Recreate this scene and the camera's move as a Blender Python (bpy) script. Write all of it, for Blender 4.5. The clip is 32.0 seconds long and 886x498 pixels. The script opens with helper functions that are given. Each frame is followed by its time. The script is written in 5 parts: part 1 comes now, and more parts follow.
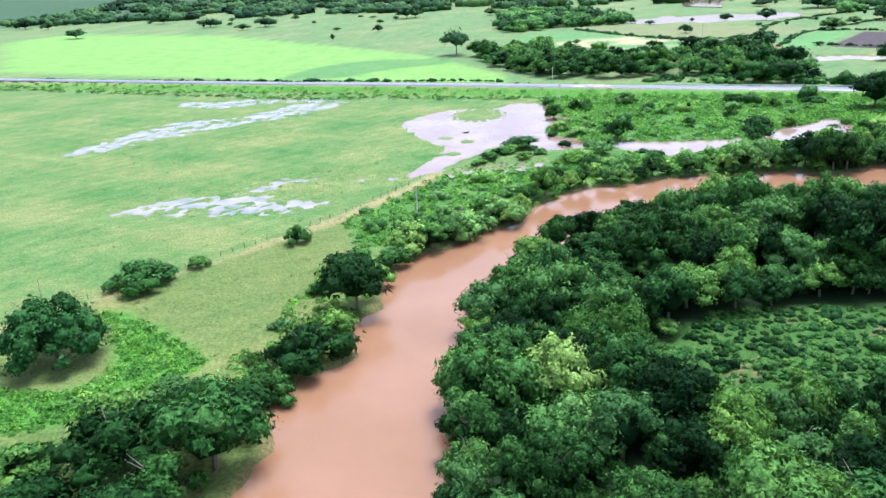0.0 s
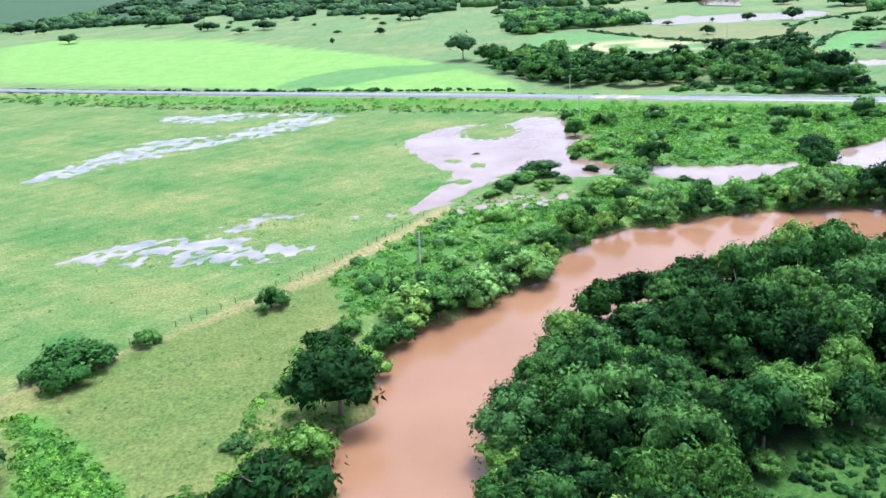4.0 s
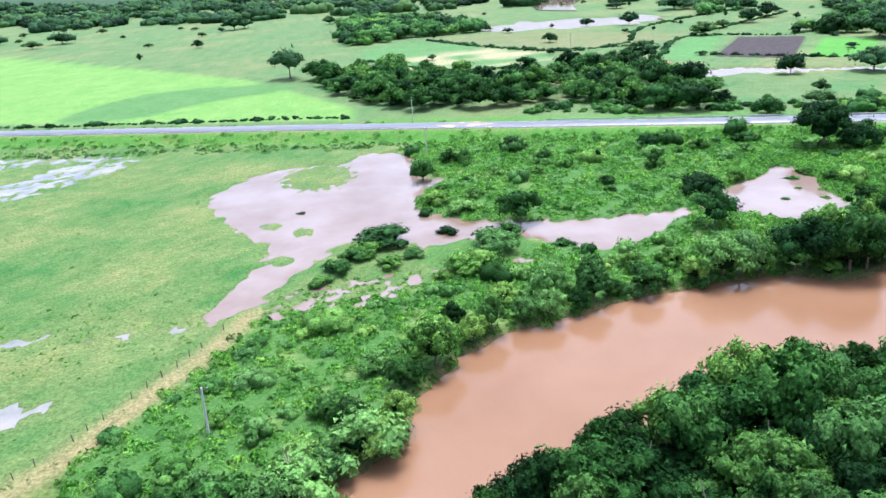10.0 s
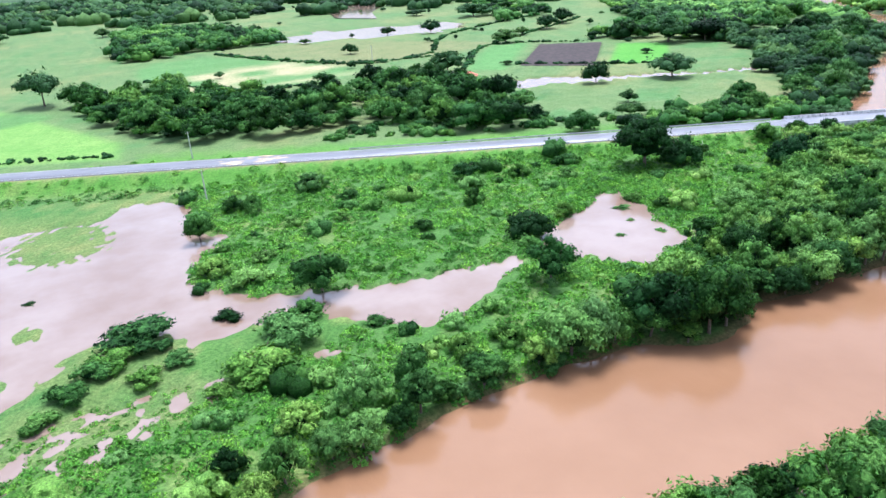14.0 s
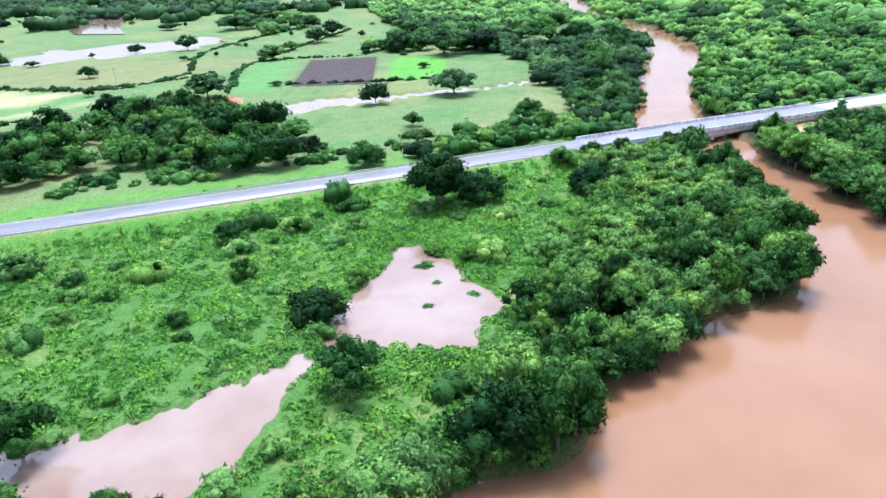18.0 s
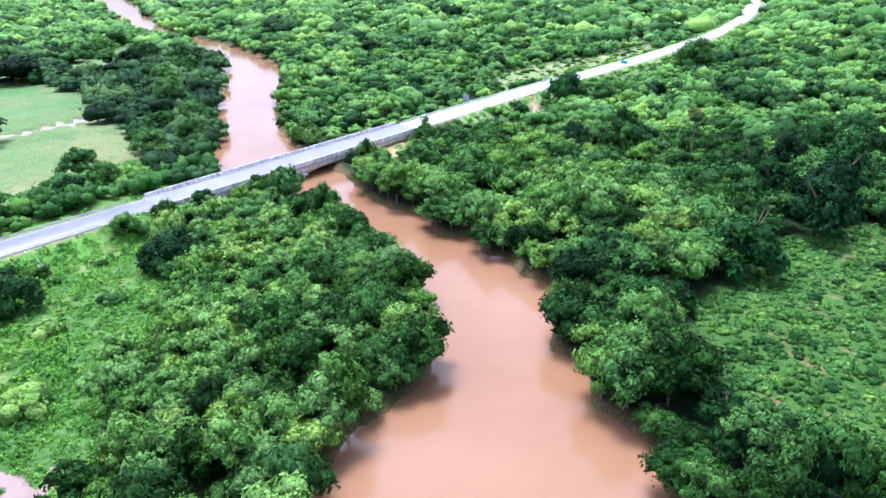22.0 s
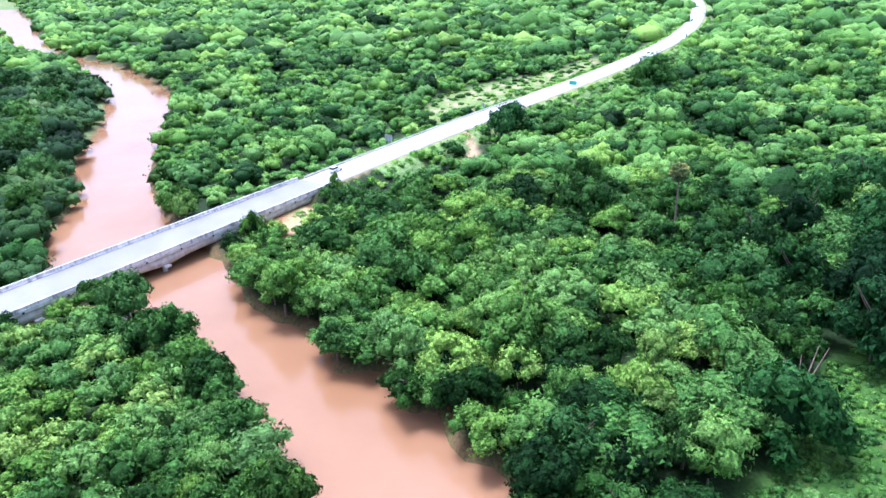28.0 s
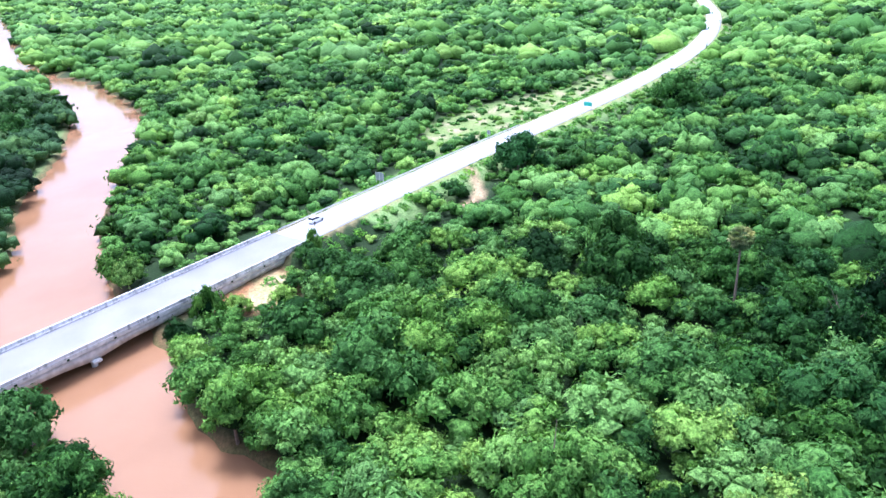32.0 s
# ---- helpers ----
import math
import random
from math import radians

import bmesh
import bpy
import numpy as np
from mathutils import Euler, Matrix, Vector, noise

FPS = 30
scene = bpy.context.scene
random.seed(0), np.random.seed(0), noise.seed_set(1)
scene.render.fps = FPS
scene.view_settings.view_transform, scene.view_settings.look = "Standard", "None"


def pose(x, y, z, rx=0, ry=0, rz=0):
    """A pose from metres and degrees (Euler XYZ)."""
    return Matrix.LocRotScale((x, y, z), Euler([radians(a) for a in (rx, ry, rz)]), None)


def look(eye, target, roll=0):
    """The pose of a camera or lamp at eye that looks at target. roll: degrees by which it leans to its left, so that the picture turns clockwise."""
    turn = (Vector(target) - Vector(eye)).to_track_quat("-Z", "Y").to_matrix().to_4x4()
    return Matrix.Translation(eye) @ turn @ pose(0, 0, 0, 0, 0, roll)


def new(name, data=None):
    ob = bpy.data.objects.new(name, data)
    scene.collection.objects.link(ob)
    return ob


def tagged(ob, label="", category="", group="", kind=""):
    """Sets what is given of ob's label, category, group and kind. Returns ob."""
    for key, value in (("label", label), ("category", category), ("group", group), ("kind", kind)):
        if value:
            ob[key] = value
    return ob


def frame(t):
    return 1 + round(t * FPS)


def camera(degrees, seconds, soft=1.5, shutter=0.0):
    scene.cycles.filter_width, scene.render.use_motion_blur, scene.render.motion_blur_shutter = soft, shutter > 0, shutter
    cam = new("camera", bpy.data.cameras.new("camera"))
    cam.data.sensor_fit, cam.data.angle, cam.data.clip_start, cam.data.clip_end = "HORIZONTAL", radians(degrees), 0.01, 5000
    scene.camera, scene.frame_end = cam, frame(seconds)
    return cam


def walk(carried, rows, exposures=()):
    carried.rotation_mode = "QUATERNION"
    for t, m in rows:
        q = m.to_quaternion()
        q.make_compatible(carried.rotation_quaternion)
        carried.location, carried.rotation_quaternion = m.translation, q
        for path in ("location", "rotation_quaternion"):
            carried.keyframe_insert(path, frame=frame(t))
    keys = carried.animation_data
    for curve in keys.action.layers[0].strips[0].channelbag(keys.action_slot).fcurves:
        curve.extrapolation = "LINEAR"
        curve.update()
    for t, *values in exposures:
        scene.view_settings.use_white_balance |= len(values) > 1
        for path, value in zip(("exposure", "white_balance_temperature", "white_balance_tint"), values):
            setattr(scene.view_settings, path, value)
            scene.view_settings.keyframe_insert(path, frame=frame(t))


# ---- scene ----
cam = camera(62.7, 32.0, soft=1.5)
PATH = [
    (0, (2.203, -0.524, 64.166), (2.187, 1.338, 63.436), -3.8),
    (0.5, (2.409, 4.131, 64.002), (2.389, 5.993, 63.272), -4.0),
    (1, (2.454, 8.834, 63.926), (2.431, 10.695, 63.196), -4.1),
    (1.5, (2.352, 13.614, 63.821), (2.327, 15.475, 63.091), -4.1),
    (2, (2.247, 18.513, 63.743), (2.221, 20.375, 63.012), -4.2),
    (2.5, (2.178, 23.098, 63.669), (2.149, 24.96, 62.938), -4.2),
    (3, (2.122, 27.703, 63.699), (2.093, 29.564, 62.968), -4.2),
    (3.5, (2.18, 32.41, 63.771), (2.149, 34.272, 63.041), -4.3),
    (5.5, (2.303, 51.119, 63.998), (2.268, 52.981, 63.266), -4.3),
    (6, (3.007, 55.62, 64.238), (2.996, 57.481, 63.504), -4.3),
    (6.5, (2.798, 60.47, 64.353), (2.929, 62.323, 63.612), -4.3),
    (7, (3.412, 65.366, 64.371), (3.617, 67.211, 63.626), -4.2),
    (7.5, (4.598, 70.129, 64.373), (4.845, 71.968, 63.626), -4.3),
    (8, (6.079, 75.034, 64.212), (6.358, 76.868, 63.464), -4.3),
    (8.5, (7.554, 79.505, 64.196), (7.863, 81.334, 63.448), -4.1),
    (9, (9.41, 83.823, 64.329), (9.736, 85.648, 63.579), -4.3),
    (9.5, (11.114, 88.434, 64.401), (11.456, 90.256, 63.651), -4.3),
    (10, (12.647, 92.886, 64.465), (13.006, 94.704, 63.714), -4.3),
    (10.5, (14.177, 97.753, 64.432), (14.552, 99.567, 63.679), -4.3),
    (11, (16.245, 102.4, 64.308), (16.717, 104.19, 63.552), -4.2),
    (11.5, (17.744, 107.313, 64.082), (18.364, 109.055, 63.32), -4.1),
    (12, (19.86, 111.619, 64.062), (20.555, 113.331, 63.296), -4.1),
    (12.5, (22.161, 115.757, 63.942), (22.899, 117.45, 63.174), -4.0),
    (13, (24.531, 119.57, 63.869), (25.298, 121.25, 63.102), -3.9),
    (13.5, (27.349, 123.731, 63.817), (28.139, 125.399, 63.048), -4.0),
    (14, (29.769, 127.706, 63.71), (30.579, 129.365, 62.94), -3.9),
    (14.5, (32.149, 131.543, 63.719), (32.974, 133.194, 62.949), -3.9),
    (16.5, (43.345, 146.659, 63.178), (44.337, 148.214, 62.404), -3.4),
    (17, (46.508, 150.299, 63.103), (47.525, 151.838, 62.33), -3.6),
    (17.5, (49.215, 153.632, 63.238), (50.329, 155.1, 62.462), -3.3),
    (18, (52.451, 157.15, 63.429), (53.716, 158.486, 62.646), -3.1),
    (18.5, (56.649, 160.024, 63.779), (58.025, 161.24, 62.987), -2.9),
    (19, (60.801, 162.751, 63.722), (62.235, 163.896, 62.926), -2.7),
    (19.5, (65.24, 165.034, 63.622), (66.709, 166.133, 62.826), -2.7),
    (20, (69.78, 167.113, 63.579), (71.328, 168.097, 62.78), -2.4),
    (20.5, (74.316, 169.2, 63.39), (76.006, 169.911, 62.591), -1.6),
    (21, (79.331, 170.519, 62.931), (81.071, 171.098, 62.134), -1.4),
    (21.5, (84.003, 171.102, 62.672), (85.763, 171.621, 61.877), -1.3),
    (22, (88.755, 171.426, 62.638), (90.527, 171.905, 61.843), -1.3),
    (22.5, (93.389, 171.489, 62.683), (95.168, 171.939, 61.889), -1.3),
    (23, (97.839, 171.888, 62.864), (99.625, 172.312, 62.07), -1.2),
    (23.5, (102.245, 172.26, 62.915), (104.035, 172.666, 62.121), -1.2),
    (24, (106.486, 172.63, 63.052), (108.279, 173.021, 62.257), -1.2),
    (24.5, (111.097, 172.882, 63.183), (112.892, 173.262, 62.388), -1.3),
    (25, (115.879, 173.4, 63.177), (117.676, 173.771, 62.381), -1.5),
    (25.5, (120.237, 174.049, 63.212), (122.035, 174.412, 62.416), -1.6),
    (27.5, (138.197, 177.098, 63.107), (140.001, 177.436, 62.312), -1.7),
    (28, (142.796, 177.875, 63.362), (144.6, 178.209, 62.565), -1.8),
    (28.5, (146.937, 178.484, 63.595), (148.741, 178.818, 62.798), -1.8),
    (29, (151.397, 179.219, 63.647), (153.2, 179.553, 62.85), -1.9),
    (29.5, (156.181, 180.035, 63.658), (157.986, 180.368, 62.861), -1.9),
    (30, (160.612, 180.597, 63.68), (162.416, 180.932, 62.885), -2.0),
    (30.5, (165.01, 181.303, 63.746), (166.814, 181.638, 62.95), -2.1),
    (31, (169.571, 181.927, 63.754), (171.374, 182.266, 62.959), -2.3),
    (31.5, (173.439, 182.79, 63.775), (175.245, 183.128, 62.983), -2.2),
    (32, (176.545, 183.339, 63.755), (178.351, 183.678, 62.967), -2.3),
]
EXPOSURES = [(0.0, 1.20, 5400, 15), (9.0, 1.12, 5400, 14), (14.0, 1.12, 5450, 12), (19.0, 1.26, 5350, 15), (24.0, 1.40, 5250, 22), (32.0, 1.52, 5250, 21)]
walk(cam, [(t, look(eye, target, roll)) for t, eye, target, roll in PATH], EXPOSURES)

# ---------------------------------------------------------------- light
SUN_EL, SUN_AZ = radians(72), radians(45)
world = bpy.data.worlds.new("overcast_sky")
scene.world = world
world.use_nodes = True
wn = world.node_tree
sky = wn.nodes.new("ShaderNodeTexSky")
sky.sky_type, sky.sun_disc = "NISHITA", False
sky.sun_elevation, sky.sun_rotation = SUN_EL, SUN_AZ
sky.air_density, sky.dust_density, sky.ozone_density = 1.0, 5.0, 1.5
hue = wn.nodes.new("ShaderNodeHueSaturation")
hue.inputs["Saturation"].default_value = 0.62
wn.links.new(sky.outputs[0], hue.inputs["Color"])
wn.links.new(hue.outputs[0], wn.nodes["Background"].inputs["Color"])
wn.nodes["Background"].inputs["Strength"].default_value = 0.15

sun = new("sun", bpy.data.lights.new("sun", "SUN"))
sun.data.energy, sun.data.angle, sun.data.color = 1.9, radians(18), (1.0, 0.98, 0.96)
sun.matrix_world = look((math.sin(SUN_AZ) * math.cos(SUN_EL) * 100, math.cos(SUN_AZ) * math.cos(SUN_EL) * 100, math.sin(SUN_EL) * 100), (0, 0, 0))

# ---------------------------------------------------------------- materials


def material(name, rough=0.8, metal=0.0, spec=0.5):
    m = bpy.data.materials.new(name)
    m.use_nodes = True
    b = m.node_tree.nodes["Principled BSDF"]
    b.inputs["Roughness"].default_value, b.inputs["Metallic"].default_value = rough, metal
    b.inputs["Specular IOR Level"].default_value = spec
    return m, m.node_tree.nodes, m.node_tree.links, b


def noise_node(n, l, scale, detail=4.0, rough=0.55, coord="Object", stretch=None):
    tc = n.new("ShaderNodeTexCoord")
    nz = n.new("ShaderNodeTexNoise")
    nz.inputs["Scale"].default_value, nz.inputs["Detail"].default_value, nz.inputs["Roughness"].default_value = scale, detail, rough
    if stretch:
        mp = n.new("ShaderNodeMapping")
        mp.inputs["Scale"].default_value = stretch
        l.new(tc.outputs[coord], mp.inputs[0])
        l.new(mp.outputs[0], nz.inputs["Vector"])
    else:
        l.new(tc.outputs[coord], nz.inputs["Vector"])
    return nz.outputs["Fac"]


def ramp(n, l, fac, stops):
    r = n.new("ShaderNodeValToRGB")
    while len(r.color_ramp.elements) < len(stops):
        r.color_ramp.elements.new(0.5)
    for e, (p, c) in zip(r.color_ramp.elements, stops):
        e.position, e.color = p, (*c, 1) if len(c) == 3 else c
    l.new(fac, r.inputs[0])
    return r.outputs[0]


def mix(n, l, kind, fac, a, b):
    m = n.new("ShaderNodeMix")
    m.data_type, m.blend_type = "RGBA", kind
    for sock, v in ((m.inputs[0], fac), (m.inputs[6], a), (m.inputs[7], b)):
        if isinstance(v, bpy.types.NodeSocket):
            l.new(v, sock)
        elif isinstance(v, (int, float)):
            sock.default_value = v
        else:
            sock.default_value = (*v, 1)
    return m.outputs[2]


def calc(n, l, op, a, b):
    m = n.new("ShaderNodeMath")
    m.operation = op
    for sock, v in zip(m.inputs, (a, b)):
        if isinstance(v, bpy.types.NodeSocket):
            l.new(v, sock)
        else:
            sock.default_value = v
    return m.outputs[0]


def bump(n, l, b, height, strength, distance):
    k = n.new("ShaderNodeBump")
    k.inputs["Strength"].default_value, k.inputs["Distance"].default_value = strength, distance
    l.new(height, k.inputs["Height"])
    l.new(k.outputs[0], b.inputs["Normal"])


def plain(name, colour, rough=0.7, metal=0.0, vary=0.25, scale=2.0, bumpy=0.0):
    m, n, l, b = material(name, rough, metal)
    f = noise_node(n, l, scale, 6.0)
    lo, hi = [c * (1 - vary) for c in colour], [min(1, c * (1 + vary)) for c in colour]
    l.new(ramp(n, l, f, [(0.3, lo), (0.7, hi)]), b.inputs["Base Color"])
    if bumpy:
        bump(n, l, b, f, 0.6, bumpy)
    return m


def leaf_material(name, deep, mid, light):
    """Foliage: colour varies from leaf to leaf, from tree to tree, and through the thickness of the leaf."""
    m, n, l, b = material(name, 0.6, 0.0, 0.07)
    geo = n.new("ShaderNodeNewGeometry")
    info = n.new("ShaderNodeObjectInfo")
    att = n.new("ShaderNodeAttribute")
    att.attribute_name = "tint"
    joined = calc(n, l, "GREATER_THAN", att.outputs["Fac"], 1.5)
    tree = calc(n, l, "ADD", calc(n, l, "MULTIPLY", joined, calc(n, l, "SUBTRACT", att.outputs["Fac"], 2.0)), calc(n, l, "MULTIPLY", calc(n, l, "SUBTRACT", 1.0, joined), calc(n, l, "ADD", info.outputs["Random"], att.outputs["Fac"])))
    kin = n.new("ShaderNodeAttribute")
    kin.attribute_name = "kin"
    own = calc(n, l, "FRACT", calc(n, l, "MULTIPLY", info.outputs["Random"], 7.3), 0.0)
    kind = calc(n, l, "ADD", calc(n, l, "MULTIPLY", joined, kin.outputs["Fac"]), calc(n, l, "MULTIPLY", calc(n, l, "SUBTRACT", 1.0, joined), own))
    leaf = geo.outputs["Random Per Island"]
    f = calc(n, l, "ADD", calc(n, l, "SUBTRACT", calc(n, l, "MULTIPLY", leaf, 0.28), 0.10), calc(n, l, "MULTIPLY", tree, 0.92))
    col = ramp(n, l, f, [(0.12, deep), (0.5, mid), (0.9, light)])
    warm = ramp(n, l, kind, [(0.0, (0.55, 0.62, 0.75)), (0.35, (0.85, 0.9, 0.95)), (0.65, (1.0, 1.0, 0.95)), (0.85, (1.15, 1.07, 0.85)), (0.95, (1.22, 1.1, 0.9)), (1.0, (1.4, 1.15, 1.25))])
    col = mix(n, l, "MULTIPLY", 1.0, col, warm)
    # noise paints shaded gaps and lit tips between leaves into the colour
    leaf_gaps = noise_node(n, l, 2.6, 4.0, 0.75)
    col = mix(n, l, "MULTIPLY", 0.75, col, ramp(n, l, leaf_gaps, [(0.36, (0.18, 0.22, 0.18)), (0.5, (0.85, 0.87, 0.85)), (0.66, (1.6, 1.5, 1.45))]))
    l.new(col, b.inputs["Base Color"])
    bump(n, l, b, leaf_gaps, 0.9, 0.45)
    tr = n.new("ShaderNodeBsdfTranslucent")
    l.new(mix(n, l, "MULTIPLY", 1.0, col, (1.2, 1.3, 0.6)), tr.inputs["Color"])
    ms = n.new("ShaderNodeMixShader")
    ms.inputs[0].default_value = 0.14
    l.new(b.outputs[0], ms.inputs[1])
    l.new(tr.outputs[0], ms.inputs[2])
    l.new(ms.outputs[0], n["Material Output"].inputs["Surface"])
    return m


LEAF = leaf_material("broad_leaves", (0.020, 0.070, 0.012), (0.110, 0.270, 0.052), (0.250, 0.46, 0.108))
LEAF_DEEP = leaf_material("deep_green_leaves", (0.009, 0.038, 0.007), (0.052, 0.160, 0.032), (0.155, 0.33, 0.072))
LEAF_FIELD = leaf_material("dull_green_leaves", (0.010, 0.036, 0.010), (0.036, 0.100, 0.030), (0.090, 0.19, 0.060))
# near-black cores: the shade deep inside crowns, put into the colour
INNER = plain("dark_inner_shade", (0.007, 0.026, 0.007), 0.95, 0, 0.6, 4.0)
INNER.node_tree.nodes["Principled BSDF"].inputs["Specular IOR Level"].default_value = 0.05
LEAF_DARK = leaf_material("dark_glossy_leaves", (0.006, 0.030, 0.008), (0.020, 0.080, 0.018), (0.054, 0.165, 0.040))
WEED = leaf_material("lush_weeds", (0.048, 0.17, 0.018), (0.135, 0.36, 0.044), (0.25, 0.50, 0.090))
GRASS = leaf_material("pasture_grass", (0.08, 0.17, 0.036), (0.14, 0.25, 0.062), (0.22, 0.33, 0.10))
BARK = plain("grey_bark", (0.16, 0.12, 0.09), 0.9, 0, 0.4, 3.0, 0.02)
CONCRETE = plain("weathered_concrete", (0.58, 0.56, 0.53), 0.8, 0, 0.3, 0.7, 0.005)
PARAPET, n_, l_, b_ = material("stained_whitewashed_concrete", 0.8)
streaks = noise_node(n_, l_, 1.3, 6.0, 0.7, stretch=(1.0, 1.0, 0.12))
l_.new(mix(n_, l_, "MULTIPLY", 1.0, ramp(n_, l_, streaks, [(0.38, (0.30, 0.30, 0.30)), (0.5, (0.66, 0.65, 0.63)), (0.7, (0.76, 0.75, 0.73))]), ramp(n_, l_, noise_node(n_, l_, 0.3, 4.0), [(0.3, (0.78, 0.78, 0.78)), (0.6, (1.0, 1.0, 1.0))])), b_.inputs["Base Color"])
bump(n_, l_, b_, streaks, 0.4, 0.01)
STEEL = plain("galvanised_steel", (0.62, 0.62, 0.60), 0.45, 0.6, 0.15, 2.0)
REDSOIL = plain("red_soil", (0.34, 0.12, 0.06), 0.95, 0, 0.35, 0.4, 0.03)
DARKBAR = plain("lettering_white", (0.8, 0.8, 0.8), 0.6)


def ground_material():
    m, n, l, b = material("ground_cover", 0.9, 0, 0.2)
    att = n.new("ShaderNodeAttribute")
    att.attribute_name = "cover"
    fine = noise_node(n, l, 1.6, 8.0, 0.7)
    broad = noise_node(n, l, 0.06, 5.0, 0.6)
    streak = noise_node(n, l, 0.25, 6.0, 0.65, stretch=(1.0, 2.2, 1.0))
    c = mix(n, l, "MULTIPLY", 1.0, att.outputs["Color"], ramp(n, l, fine, [(0.3, (0.40, 0.46, 0.36)), (0.68, (1.46, 1.34, 1.36))]))
    c = mix(n, l, "MULTIPLY", 1.0, c, ramp(n, l, broad, [(0.3, (0.82, 0.92, 0.8)), (0.7, (1.18, 1.06, 1.1))]))
    c = mix(n, l, "MULTIPLY", 0.8, c, ramp(n, l, streak, [(0.32, (0.75, 0.85, 0.7)), (0.65, (1.15, 1.08, 1.1))]))
    l.new(c, b.inputs["Base Color"])
    bump(n, l, b, fine, 0.8, 0.25)
    return m


def water_material():
    m, n, l, b = material("muddy_water", 0.13, 0, 0.5)
    b.inputs["IOR"].default_value = 1.42
    broad = noise_node(n, l, 0.035, 4.0)
    l.new(ramp(n, l, broad, [(0.3, (0.222, 0.114, 0.056)), (0.7, (0.270, 0.148, 0.081))]), b.inputs["Base Color"])
    rip = noise_node(n, l, 0.55, 4.0, 0.6, stretch=(1.0, 0.6, 1.0))
    bump(n, l, b, rip, 0.16, 0.25)
    return m


def asphalt_material(name="wet_asphalt", pale=1.0, gloss=0.3):
    m, n, l, b = material(name, 0.32, 0, 0.5)
    f, g = noise_node(n, l, 14.0, 4.0), noise_node(n, l, 0.18, 5.0)
    c = mix(n, l, "MULTIPLY", 1.0, ramp(n, l, f, [(0.35, (0.15, 0.15, 0.165)), (0.7, (0.23, 0.23, 0.25))]), ramp(n, l, g, [(0.3, (0.85 * pale,) * 3), (0.7, (1.15 * pale,) * 3)]))
    l.new(c, b.inputs["Base Color"])
    l.new(ramp(n, l, g, [(0.3, (gloss * 1.2,) * 3), (0.7, (gloss * 1.6,) * 3)]), b.inputs["Roughness"])
    bump(n, l, b, f, 0.25, 0.01)
    return m


GROUND, WATER, ASPHALT = ground_material(), water_material(), asphalt_material("wet_asphalt", 0.8)

# ---------------------------------------------------------------- the plan: curves on the ground, in metres


def smooth(pts, step=3.0):
    """A Catmull-Rom curve through the points, sampled about every step metres."""
    p = np.array(pts, float)
    p = np.vstack([2 * p[0] - p[1], p, 2 * p[-1] - p[-2]])
    out = []
    for a, b, c, d in zip(p[:-3], p[1:-2], p[2:-1], p[3:]):
        k = max(2, int(np.linalg.norm(c - b) / step))
        t = np.linspace(0, 1, k, endpoint=False)[:, None]
        out.append(0.5 * (2 * b + (c - a) * t + (2 * a - 5 * b + 4 * c - d) * t * t + (3 * b - a - 3 * c + d) * t ** 3))
    return np.vstack(out + [p[-2][None]])


def ring(pts, step=3.0):
    """A closed smooth outline through the points."""
    p = list(pts)
    s = smooth(p[-2:] + p + p[:2], step)
    a = int(np.argmin(np.linalg.norm(s - np.array(p[0]), axis=1)))
    tail = np.linalg.norm(s[a + 3:] - np.array(p[0]), axis=1)
    return s[a:a + 3 + int(np.argmin(tail))]


def inside(P, poly):
    x, y = P[:, 0], P[:, 1]
    hit = np.zeros(len(P), bool)
    q = np.roll(poly, -1, axis=0)
    for (x0, y0), (x1, y1) in zip(poly, q):
        if y0 != y1:
            hit ^= ((y0 > y) != (y1 > y)) & (x < (x1 - x0) * (y - y0) / (y1 - y0) + x0)
    return hit


def away(P, line, closed=False):
    """Distance of each point from a line of points, and how far along the nearest piece lies."""
    best, where = np.full(len(P), 1e9), np.zeros(len(P))
    q = np.roll(line, -1, axis=0) if closed else line[1:]
    for i, (a, b) in enumerate(zip(line, q)):
        d = b - a
        t = np.clip(((P - a) @ d) / max(d @ d, 1e-9), 0, 1)
        r = np.hypot(P[:, 0] - a[0] - t * d[0], P[:, 1] - a[1] - t * d[1])
        near = r < best
        best[near], where[near] = r[near], i + t[near]
    return best, where


def outline(P, poly, reach=30.0):
    """Signed distance to a closed outline, negative inside; past reach it is only large."""
    d = np.full(len(P), 1e3)
    lo, hi = poly.min(0) - reach, poly.max(0) + reach
    k = np.flatnonzero(np.all((P > lo) & (P < hi), axis=1))
    if len(k):
        r, _ = away(P[k], poly, True)
        d[k] = np.where(inside(P[k], poly), -r, r)
    return d


